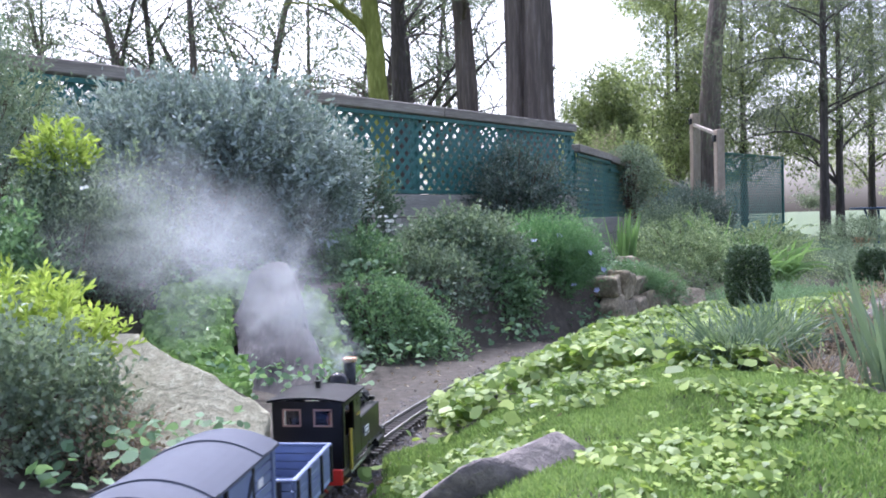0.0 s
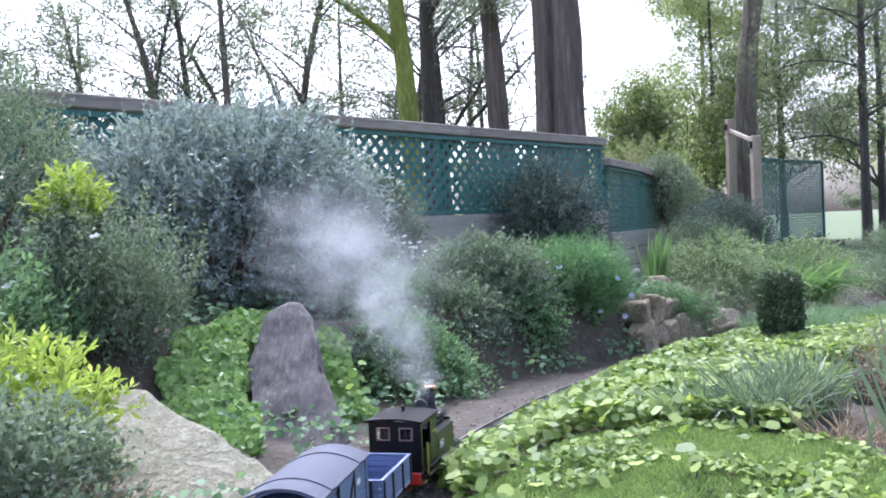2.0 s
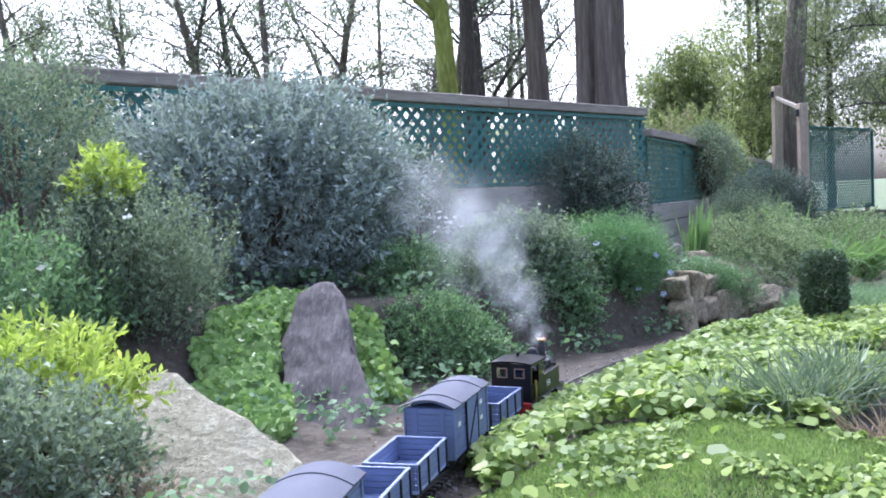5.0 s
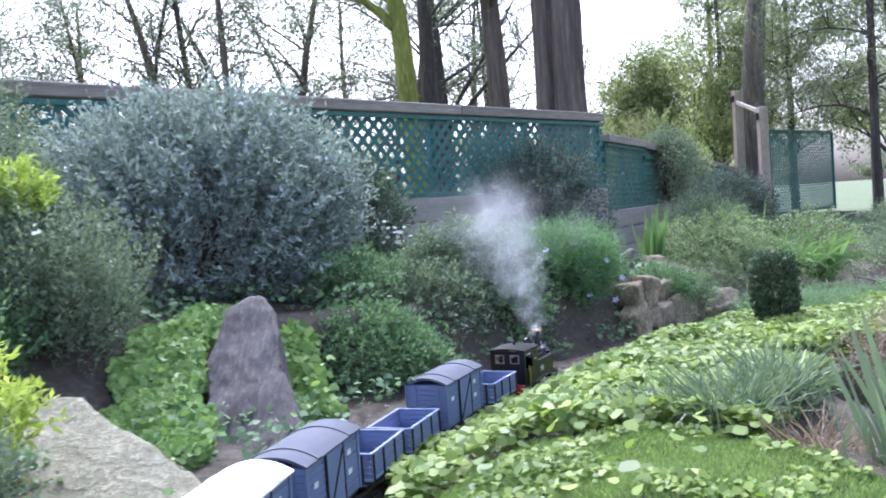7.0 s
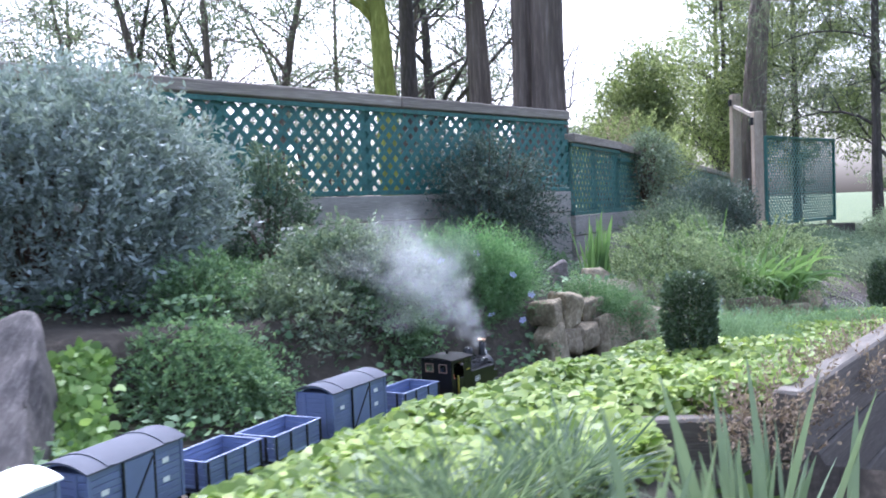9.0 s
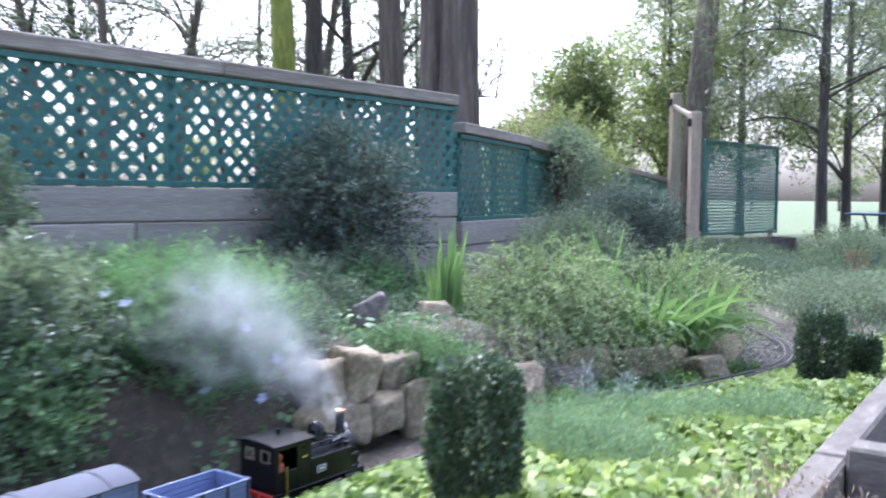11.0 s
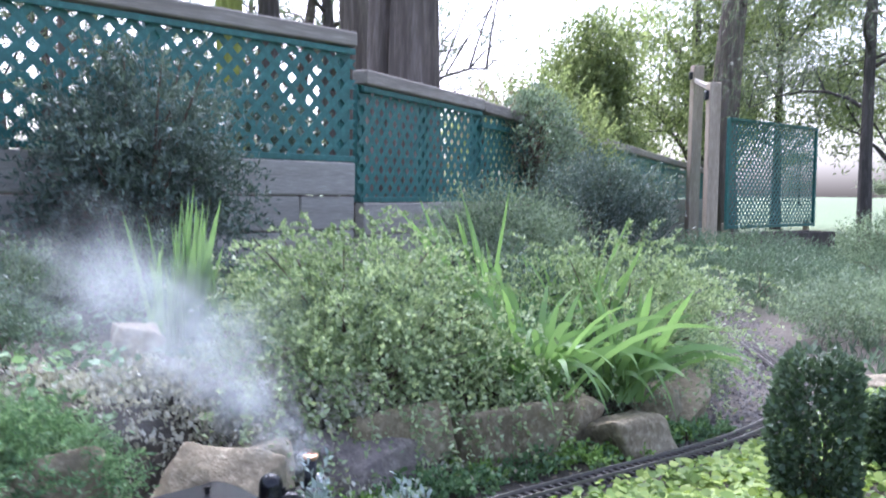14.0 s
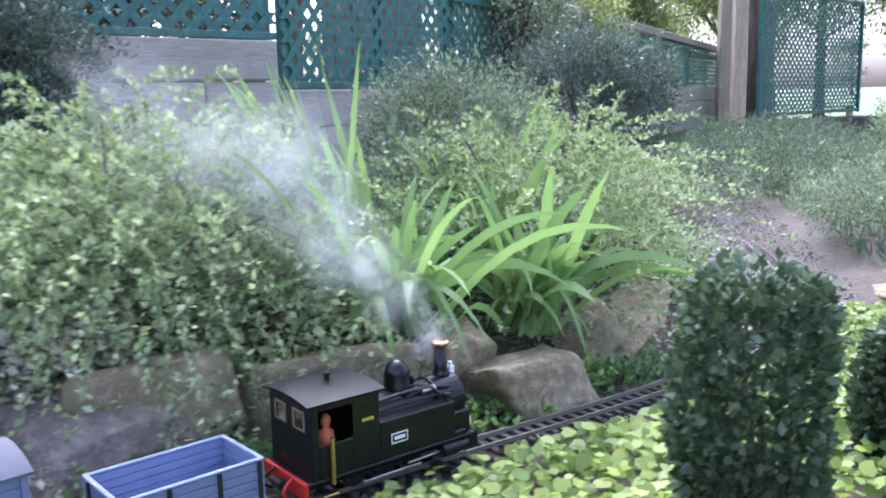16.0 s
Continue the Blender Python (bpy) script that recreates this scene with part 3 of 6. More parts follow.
edging = empty("timber_edging", Matrix(), "weathered timber sleeper edging of the raised bed", "edging", kind="structure")
ln, em = along(EDGE_A, EDGE_B)
for i in range(2):
    for r in range(3):
        timber("board", ln / 2 - 0.01, 0.185, 0.075, edging, em @ pose((i + 0.5) * ln / 2, 0, 0.04 - 0.19 * r), M_EDGE)
timber("post", 0.09, 0.62, 0.09, edging, em @ pose(ln + 0.05, -0.06, -0.38), M_EDGE)
timber("post", 0.09, 0.62, 0.09, edging, em @ pose(ln / 2, -0.085, -0.36), M_EDGE)
for a_, b_ in (((0.98, 2.62), (1.1, 1.6)), ((1.44, 2.72), (0.97, 2.66))):
    l_, m_ = along(a_, b_)
    for r in range(2):
        timber("board", l_, 0.185, 0.06, edging, m_ @ pose(l_ / 2, 0, -0.03 - 0.19 * r), M_EDGE)


# ---- railway track ----
def build_track():
    line = empty("railway_track", Matrix(), "narrow-gauge garden railway track on dark sleepers and ballast", "track", kind="structure")
    gauge = 0.045
    for side in (-1, 1):
        bm = bmesh.new()
        prev = None
        for s in np.arange(2.0, ARC[-1] - 2.5, 0.05):
            x, y, hd = on_line(s)
            h = radians(hd)
            rx, ry = math.cos(h), -math.sin(h)
            ring = []
            for o, z in ((-0.0035, -0.008), (0.0035, -0.008), (0.002, 0.0), (-0.002, 0.0)):
                c = side * gauge / 2 + o
                ring.append(bm.verts.new((x + rx * c, y + ry * c, rail_z(y) + z)))
            if prev:
                for k in range(4):
                    bm.faces.new((prev[k], prev[(k + 1) % 4], ring[(k + 1) % 4], ring[k]))
            prev = ring
        part("rail", bm, P_RAIL, line)
    bm = bmesh.new()
    box(bm, 0.086, 0.012, 0.009, bevel=0.0015)
    tie = mesh_of("tie", bm, P_TIE)
    s0 = arc_at_y(1.2)
    for i in range(290):
        s = s0 + i * 0.031
        x, y, hd = on_line(s)
        ob = new("tie", tie)
        ob.parent = line
        ob.matrix_basis = pose(x, y, rail_z(y) - 0.0165, 0, 0, -hd + RNG.uniform(-1.5, 1.5))
    # loose ballast
    n = 9000
    s = RNG.uniform(arc_at_y(0.8), arc_at_y(10.5), n)
    c = RNG.normal(0, 0.062, n)
    x = np.interp(s, ARC, LINE[:, 0])
    y = np.interp(s, ARC, LINE[:, 1])
    hx = np.interp(s + 0.02, ARC, LINE[:, 0]) - x
    hy = np.interp(s + 0.02, ARC, LINE[:, 1]) - y
    x, y = x + hy / 0.02 * c, y - hx / 0.02 * c
    z = land(x, y)
    z = np.where(np.abs(c) < 0.055, rail_z(y) - 0.022, z)
    p = np.stack([x, y, z], 1)
    pebbles("ballast", p, 0.0065, M_BALLAST, "grey and brown ballast chippings along the railway track")
    # gravel path beyond
    n = 9000
    y = RNG.uniform(6.6, 14.5, n)
    x = np.interp(y, LINE[:, 1], LINE[:, 0]) + RNG.uniform(-0.55, 0.25, n) * np.interp(y, [6.6, 8, 12], [0.5, 0.9, 1.2])
    p = np.stack([x, y, land(x, y)], 1)
    pebbles("gravel", p, 0.010, M_BALLAST, "pale gravel on the path beside the track")


def pebbles(name, p, size, material, label):
    n = len(p)
    t = np.array([[1, 0, -0.7], [-0.5, 0.87, -0.7], [-0.5, -0.87, -0.7], [0, 0, 0.9]])
    faces = [(0, 1, 2), (0, 3, 1), (1, 3, 2), (2, 3, 0)]
    q, _ = np.linalg.qr(RNG.normal(size=(n, 3, 3)))
    v = np.einsum("kj,nij->nki", t, q) * (size * RNG.uniform(0.5, 1.4, (n, 1, 1))) + p[:, None, :]
    tri = v[:, np.array(faces)].reshape(-1, 3)
    ob = new(name, quads(name, tri, 3, material))
    tagged(ob, label, "gravel", kind="stuff")


build_track()


# ---- rocks ----
def rock(label, x, y, z, sx, sy, sz, material, seed, rz=0.0, rx=0.0, ry=0.0, name="rock", rough=0.05, cuts=3):
    rnd = random.Random(seed)
    bm = bmesh.new()
    for _ in range(12):
        v = Vector((rnd.gauss(0, 1), rnd.gauss(0, 1), rnd.gauss(0, 1))).normalized()
        k = rnd.uniform(0.88, 1.1)
        bm.verts.new((v.x * k, v.y * k, v.z * k))
    r = bmesh.ops.convex_hull(bm, input=bm.verts)
    bmesh.ops.delete(bm, geom=[v for v in bm.verts if not v.link_faces], context="VERTS")
    bmesh.ops.triangulate(bm, faces=bm.faces)
    bmesh.ops.bevel(bm, geom=list(bm.edges), offset=0.04, segments=2, affect="EDGES", profile=0.6)
    bmesh.ops.triangulate(bm, faces=bm.faces)
    for _ in range(cuts):
        long = [e for e in bm.edges if e.calc_length() > 0.16]
        if not long or len(bm.faces) > 5000:
            break
        bmesh.ops.subdivide_edges(bm, edges=long, cuts=1)
        bmesh.ops.triangulate(bm, faces=bm.faces)
    off = Vector((seed * 3.1, seed * 1.7, 0))
    for v in bm.verts:
        n1 = noise.fractal(v.co * 1.6 + off, 0.9, 2.1, 5)
        n2 = noise.noise(v.co * 9 + off)
        v.co *= 1 + rough * 1.6 * n1 + rough * 0.35 * n2
        v.co.x *= sx
        v.co.y *= sy
        v.co.z *= sz
    ob = new(name, mesh_of(name, bm, material, True))
    for p in ob.data.polygons:
        p.use_smooth = True
    ob.matrix_basis = pose(x, y, z, rx, ry, rz)
    return tagged(ob, label, "rock")


def split_slab(label, x, y, z, rz, lean, outline, depth, material, seed, rough=1.0):
    """A slab with a split face of the given outline (across, up), leaning back by `lean` degrees."""
    bm = bmesh.new()
    front = [bm.verts.new((u, 0.02 * math.sin(v * 9 + u * 5), v)) for u, v in outline]
    cu = sum(u for u, v in outline) / len(outline)
    back = [bm.verts.new((cu + (u - cu) * 0.9, depth, v * 0.94)) for u, v in outline]
    bm.faces.new(front)
    bm.faces.new(back[::-1])
    n = len(outline)
    for i in range(n):
        bm.faces.new((front[i], back[i], back[(i + 1) % n], front[(i + 1) % n]))
    bmesh.ops.recalc_face_normals(bm, faces=bm.faces)
    bmesh.ops.bevel(bm, geom=list(bm.edges), offset=0.012, segments=2, affect="EDGES", profile=0.6)
    for limit in (0.2, 0.1, 0.05, 0.028, 0.028):
        bmesh.ops.triangulate(bm, faces=bm.faces)
        long = [e for e in bm.edges if e.calc_length() > limit]
        if long:
            bmesh.ops.subdivide_edges(bm, edges=long, cuts=1)
    bmesh.ops.triangulate(bm, faces=bm.faces)
    bm.normal_update()
    off = Vector((seed * 2.7, seed * 1.3, seed))
    for v in bm.verts:
        c = v.co
        ledge = math.floor(4 * noise.noise(Vector((c.x * 5, c.y * 5, c.z * 2.2)) + off)) / 4
        v.co += v.normal * rough * (0.016 * ledge + 0.014 * noise.noise(c * 6 + off) + 0.004 * noise.noise(c * 21 + off) + 0.0015 * noise.noise(c * 55 + off))
    ob = new("rock", mesh_of("rock", bm, material, True))
    ob.matrix_basis = Matrix.Translation((x, y, z)) @ Matrix.Rotation(radians(rz), 4, "Z") @ Matrix.Rotation(radians(-lean), 4, "X")
    return tagged(ob, label, "rock")


split_slab("tall dark grey rock slab leaning back on the bank", -0.585, 2.22, 0.02, 0, 55, [(-0.14, -0.1), (0.18, -0.1), (0.14, 0.04), (0.01, 0.36), (-0.10, 0.65), (-0.155, 0.745), (-0.205, 0.765), (-0.285, 0.69), (-0.30, 0.42), (-0.22, 0.16)], 0.22, M_ROCK_DARK, 13)
split_slab("large pale sandstone boulder sloping to the track", -0.70, 1.47, 0.09, 0, 60, [(-0.22, -0.18), (0.26, -0.18), (0.22, 0.10), (0.16, 0.17), (-0.10, 0.335), (-0.24, 0.44), (-0.32, 0.45), (-0.40, 0.40), (-0.36, 0.15)], 0.24, M_ROCK_PALE, 8, 0.7)
rock("lichened grey rock set in the raised bed", 0.17, 0.60, 0.17, 0.19, 0.12, 0.135, M_ROCK, 17, 15, 0, -10)
rock("large pointed grey-brown rock at the bank's edge", 0.84, 5.6, 0.15, 0.2, 0.14, 0.22, M_ROCK, 21, 30)
rock("brown rounded rock behind the bank", 1.02, 6.0, 0.2, 0.14, 0.12, 0.12, M_ROCK_BROWN, 22, 10)
rk = random.Random(5)
yy = 5.2
i = 0
while yy < 7.0:
    k = rk.uniform(0.85, 1.25)
    x, y, hd = on_line(arc_at_y(yy))
    big = 0.125 * k if yy < 5 else 0.155 * k
    o = float(bank_foot(yy)) - 0.01 + 0.03 * rk.random()
    h = radians(hd)
    px, py = x - math.cos(h) * o, y + math.sin(h) * o
    mt = (M_ROCK_BROWN, M_ROCK_BROWN, M_ROCK, M_ROCK_BROWN, M_ROCK_BROWN)[i % 5]
    rock("garden rock retaining the planted bank beside the track", px, py, float(rail_z(py)) + 0.02, big * 1.3, big * 0.75, big * 0.95, mt, 40 + i, 90 - hd + rk.uniform(-15, 15), rk.uniform(-8, 8), rk.uniform(-8, 8))
    if yy < 5.2 and i % 2:
        rock("smaller rock stacked on the bank edge", px - 0.10, py + 0.06, float(rail_z(py)) + 0.19, big * 0.9, big * 0.7, big * 0.7, M_ROCK_BROWN, 140 + i, 60 - hd, 4, 6)
    yy += big * (1.7 if yy > 4.6 else 1.35)
    i += 1
for i, (x, y, z, sx, sy, sz, mt) in enumerate([
    (-0.36, 3.45, 0.02, 0.14, 0.1, 0.12, M_ROCK_DARK), (-0.05, 4.3, 0.25, 0.14, 0.1, 0.1, M_ROCK_BROWN), (-0.6, 3.05, -0.02, 0.12, 0.2, 0.09, M_ROCK_BROWN),
    (3.6, 7.7, -0.13, 0.3, 0.16, 0.08, M_ROCK_BROWN), (0.32, 2.1, 0.12, 0.12, 0.08, 0.07, M_ROCK), (0.15, 1.7, 0.12, 0.1, 0.07, 0.06, M_ROCK)]):
    rock("loose garden rock among the plants", x, y, z, sx, sy, sz, mt, 80 + i, (i * 37) % 70 - 20)


def stone_block(x, y, z, w, d, h, turn, seed, label="squared brown sandstone block in the dry-laid bank wall", material=None):
    """A roughly squared wall stone with worn corners."""
    rnd = random.Random(seed)
    bm = bmesh.new()
    box(bm, w, d, h)
    for v in bm.verts:
        v.co += Vector((rnd.uniform(-0.27, 0.27) * w, rnd.uniform(-0.2, 0.2) * d, rnd.uniform(-0.3, 0.22) * h))
    bmesh.ops.bevel(bm, geom=list(bm.edges), offset=0.02, segments=2, affect="EDGES", profile=0.5)
    for limit in (0.08, 0.04, 0.03):
        bmesh.ops.triangulate(bm, faces=bm.faces)
        long = [e for e in bm.edges if e.calc_length() > limit]
        if long:
            bmesh.ops.subdivide_edges(bm, edges=long, cuts=1)
    bm.normal_update()
    off = Vector((seed * 1.9, seed * 0.7, seed * 0.3))
    for v in bm.verts:
        v.co += v.normal * (0.016 * noise.noise(v.co * 8 + off) + 0.006 * noise.noise(v.co * 32 + off))
    ob = new("wall_stone", mesh_of("wall_stone", bm, material or M_ROCK_BROWN, True))
    ob.matrix_basis = pose(x, y, z, rnd.uniform(-6, 3), rnd.uniform(-4, 4), turn)
    return tagged(ob, label, "stone", "stones of the bank wall")


ws = random.Random(31)
for course, (z_, back_) in enumerate(((-0.04, 0.0), (0.09, 0.05))):
    y_ = 4.5 + 0.06 * course
    while y_ < (5.2, 4.98)[course]:
        w_ = ws.uniform(0.11, 0.25)
        x_, q_, hd_ = on_line(arc_at_y(y_ + w_ * 0.4))
        o_ = float(bank_foot(q_)) + 0.015 + back_ + ws.uniform(-0.012, 0.012)
        stone_block(x_ - math.cos(radians(hd_)) * o_, q_ + math.sin(radians(hd_)) * o_, z_ + ws.uniform(-0.03, 0.015), w_, 0.16, ws.uniform(0.11, 0.18), 90 - hd_ + ws.uniform(-7, 7), 300 + int(y_ * 100) + course)
        y_ += w_ * 0.87
for x_, y_, z_, w_, h_, sd_ in ((1.40, 5.74, -0.10, 0.26, 0.15, 1), (1.68, 6.02, -0.10, 0.30, 0.17, 2), (2.02, 6.28, -0.12, 0.40, 0.19, 6), (2.38, 6.50, -0.14, 0.26, 0.13, 4)):
    stone_block(x_, y_ + 0.06, z_, w_, 0.2, h_, 40, 700 + sd_, "broad pale brown sandstone edging rock below the leaves")


# ---- plants ----
def ell(n, shell=0.0):
    """Random directions all round, fewer below, and their share of the radius."""
    d = unit(RNG.normal(size=(n, 3)))
    low = d[:, 2] < -0.1
    flip = low & (RNG.random(n) < 0.35)
    d[flip, 2] *= -1
    r = shell + (1 - shell) * RNG.random(n) ** 0.6
    return d, r


def shrub(name, label, x, y, rx, ry, h, material, sprigs=700, per=9, leaf=0.022, width=0.006, sprig=0.14, up=0.5, shell=0.55, twigs=14, base=None, lumps=9, category="shrub", group="", lump=0.35, droop=0.0):
    """A bush: woody stems from the ground and many leafy sprigs on lumpy masses."""
    z0 = float(land(x, y)) - 0.03 if base is None else base
    ob = empty(name, pose(x, y, z0), label, category, group)
    # lumpy outline
    lc = unit(RNG.normal(size=(lumps, 3)))
    lc[:, 2] = np.abs(lc[:, 2])
    amp = RNG.uniform(0.35, 1.0, lumps) * lump
    d, r = ell(sprigs, shell)
    bulge = 1 - lump * 0.35 + (np.maximum(0, (d @ lc.T) - 0.6) / 0.4 * amp).max(axis=1) * 0.6
    rad = (r * bulge)[:, None]
    c = d * rad * np.array([rx, ry, h * 0.55]) + np.array([0, 0, h * 0.45])
    c[:, 2] = np.maximum(c[:, 2], 0.01)
    sd = unit(d * np.array([1, 1, 0.6]) + np.array([0, 0, up]) + RNG.normal(0, 0.35, (sprigs, 3)))
    t = np.tile(np.linspace(0.1, 1.0, per), sprigs) + RNG.uniform(-0.05, 0.05, sprigs * per)
    sl = np.repeat(sprig * RNG.uniform(0.6, 1.3, sprigs), per)
    P = np.repeat(c, per, 0) + np.repeat(sd, per, 0) * (t * sl)[:, None]
    P[:, 2] -= droop * t * t * sl
    D = unit(np.repeat(sd, per, 0) * 0.8 + RNG.normal(0, 0.75, (sprigs * per, 3)))
    o = new("foliage", leaves("foliage", P, D, leaf, width, material))
    o.parent = ob
    bm = bmesh.new()
    pick = RNG.choice(sprigs, min(twigs, sprigs), replace=False)
    for i in pick:
        tip = Vector(c[i]) + Vector(sd[i]) * sprig * 0.5
        root = Vector((RNG.uniform(-0.12, 0.12) * rx, RNG.uniform(-0.12, 0.12) * ry, 0))
        pts = curve_pts(root, tip, Vector((0, 0, 0.12 * h)), 4)
        tube(bm, pts, [0.012 * (1 - 0.17 * k) * max(0.35, h) for k in range(5)], 5)
    tagged(part("branchwork", bm, M_TWIG, ob), kind="stuff")
    return ob


def blades(name, label, x, y, n, length, width, spread_, material, base=None, bend=0.5, category="plant", lean=(0, 0), group=""):
    """Strap leaves that rise from one crown and arch over."""
    z0 = float(land(x, y)) - 0.01 if base is None else base
    ob = empty(name, pose(x, y, z0), label, category, group)
    seg = 7 if width > 0.01 else 4
    quad = []
    for i in range(n):
        az = RNG.uniform(0, 2 * math.pi)
        out = np.array([math.cos(az), math.sin(az), 0]) * spread_ * RNG.uniform(0.2, 1.0) + np.array([lean[0], lean[1], 0])
        L = length * RNG.uniform(0.55, 1.1)
        w = width * RNG.uniform(0.7, 1.2)
        p0 = np.array([RNG.normal(0, 0.035), RNG.normal(0, 0.035), 0])
        side = unit(np.cross(out + np.array([0, 0, 0.6]), RNG.normal(size=3)))
        b = bend * RNG.uniform(0.3, 1.3)
        vs = []
        for k in range(seg + 1):
            t = k / seg
            c = p0 + out * L * t + np.array([0, 0, 1]) * L * (t - b * t * t)
            ww = w * 0.5 * (0.55 + 0.9 * t) * (1 - t ** 3) if t < 1 else 0.0004
            vs += [c + side * ww, c - side * ww]
        if width > 0.01:
            me = bpy.data.meshes.new("leaf")
            me.from_pydata([tuple(q) for q in vs], [], [(2 * k, 2 * k + 1, 2 * k + 3, 2 * k + 2) for k in range(seg)])
            me.materials.append(material)
            me.polygons.foreach_set("use_smooth", [True] * seg)
            o = new("leaf", me)
            o.parent = ob
        else:
            for k in range(seg):
                quad += [vs[2 * k], vs[2 * k + 1], vs[2 * k + 3], vs[2 * k + 2]]
    if quad:
        o = tagged(new("tuft", quads("tuft", np.array(quad), 4, material)), kind="stuff")
        o.parent = ob
    return ob


def flowers(label, pts, size, material, petals=5):
    """One small flower per place, each a thing of its own."""
    bm = bmesh.new()
    c = bm.verts.new((0, 0, 0))
    for k in range(petals):
        a = 2 * math.pi * k / petals
        w = math.pi / petals * 0.9
        q = [bm.verts.new((math.cos(a + s * w) * size * 0.75, math.sin(a + s * w) * size * 0.75, 0.12 * size)) for s in (-1, 1)]
        tip = bm.verts.new((math.cos(a) * size, math.sin(a) * size, 0.3 * size))
        bm.faces.new((c, q[0], tip, q[1]))
    me = mesh_of("petals", bm, material)
    bm = bmesh.new()
    rod(bm, (0, 0, -0.07), (0, 0, 0), 0.0012, seg=5)
    st = mesh_of("stalk", bm, L_MID)
    for i, (x, y, z) in enumerate(pts):
        f = empty("flower", pose(x, y, z, RNG.uniform(20, 70), RNG.uniform(-20, 20), RNG.uniform(-30, 30)), label, "flower", label)
        for nm, d in (("petals", me), ("stalk", st)):
            o = new(nm, d)
            o.parent = f


shrub("westringia_bush", "large rounded grey-green coastal rosemary bush above the rocks", -1.50, 4.0, 0.86, 0.6, 1.12, L_GREY, 3600, 16, 0.042, 0.015, 0.22, 0.8, 0.5, 60, base=0.16, lumps=20, lump=0.55)
shrub("dark_shrub", "tall dark olive shrub growing against the lattice fence", -2.33, 3.25, 0.42, 0.4, 1.42, L_OLIVE, 2300, 11, 0.026, 0.010, 0.14, 0.5, 0.5, 20, base=0.1)
shrub("pittosporum", "dark shrub with bright lime new growth on top", -1.52, 2.58, 0.15, 0.14, 0.78, L_DARK, 420, 10, 0.035, 0.013, 0.1, 0.8, 0.5, 10, base=0.1)
shrub("lime_shoots", "bright lime-green new shoots on a dark shrub", -1.50, 2.52, 0.10, 0.09, 0.15, L_LIME, 80, 14, 0.034, 0.013, 0.08, 0.9, 0.4, 6, base=0.80)
shrub("rosemary_bush", "upright grey rosemary bush with woody stems", -1.42, 2.5, 0.3, 0.24, 0.52, L_OLIVE, 800, 24, 0.022, 0.008, 0.30, 2.6, 0.3, 30, base=0.12)
shrub("daisy_bush", "loose grey-green bush with a few white daisies", -1.66, 2.1, 0.34, 0.3, 0.56, L_MID, 900, 10, 0.03, 0.012, 0.14, 0.9, 0.4, 16, base=0.1)
shrub("lime_spurge", "low bushy plant with yellow-lime leaf tips", -1.14, 1.46, 0.27, 0.22, 0.40, L_LIME, 320, 16, 0.034, 0.011, 0.09, 0.9, 0.4, 10, base=0.06)
shrub("low_dark_shrub", "low dense dark green shrub at the front of the bank", -0.99, 1.12, 0.29, 0.24, 0.36, L_OLIVE, 1500, 14, 0.018, 0.010, 0.1, 0.8, 0.4, 20, base=0.02)
shrub("purple_heath", "small heath shrub with brownish purple foliage", -0.72, 1.12, 0.11, 0.1, 0.2, L_DRY, 300, 9, 0.014, 0.006, 0.08, 0.9, 0.4, 12, base=0.0)
shrub("bank_shrub", "dense dark green spreading shrub on the bank", -0.12, 4.35, 0.36, 0.3, 0.56, L_OLIVE, 1900, 14, 0.026, 0.012, 0.14, 0.4, 0.4, 20, base=0.04, lumps=14, lump=0.5)
shrub("trailing_rosemary", "trailing dark green rosemary hanging over the rocks", -0.46, 3.3, 0.3, 0.22, 0.36, L_MID, 950, 18, 0.024, 0.009, 0.2, 0.3, 0.3, 16, base=-0.04, droop=0.7)
shrub("camellia_bush", "small glossy dark green shrub with lime shoots", -0.85, 5.3, 0.24, 0.22, 0.75, L_DARK, 520, 10, 0.035, 0.014, 0.1, 0.6, 0.5, 12, base=0.3)
shrub("flax_bush", "feathery bright green dome with pale blue flowers", 0.38, 4.62, 0.27, 0.22, 0.42, L_FERN, 2300, 18, 0.026, 0.004, 0.16, 0.9, 0.3, 16, base=0.10)
shrub("lime_creeper", "yellow-green creeper on the edge of the bank", 0.02, 4.28, 0.12, 0.1, 0.26, L_LIME, 200, 8, 0.02, 0.011, 0.08, 0.2, 0.4, 8, base=0.08)
shrub("grevillea_bush", "dark grey-green grevillea growing against the timber wall", 0.27, 7.55, 0.34, 0.3, 1.12, L_DEEP, 1150, 20, 0.036, 0.012, 0.34, 0.3, 0.15, 34, base=0.05, lumps=16, lump=0.9, droop=0.35)
shrub("cotoneaster", "low spreading cotoneaster with arching leafy branches", 1.52, 6.44, 0.33, 0.28, 0.44, L_COTON, 620, 32, 0.019, 0.011, 0.36, 0.55, 0.3, 26, base=0.0, droop=0.55, lumps=14, lump=0.5)
shrub("cotoneaster", "low spreading cotoneaster behind the strap-leaved plants", 2.36, 7.15, 0.33, 0.32, 0.42, L_COTON, 480, 32, 0.019, 0.011, 0.34, 0.6, 0.3, 22, base=-0.02, droop=0.5, lumps=14, lump=0.5)
for x_, y_, r_, h_ in ((1.36, 6.06, 0.2, 0.30), (1.62, 6.24, 0.22, 0.32), (1.86, 6.42, 0.2, 0.28)):
    shrub("cotoneaster", "cotoneaster fringe with small leaves trailing over the rocks", x_, y_, r_, r_ * 0.7, h_, L_COTON, 240, 26, 0.019, 0.011, 0.26, 0.1, 0.2, 8, base=0.0, droop=1.1, lumps=10, lump=0.4)
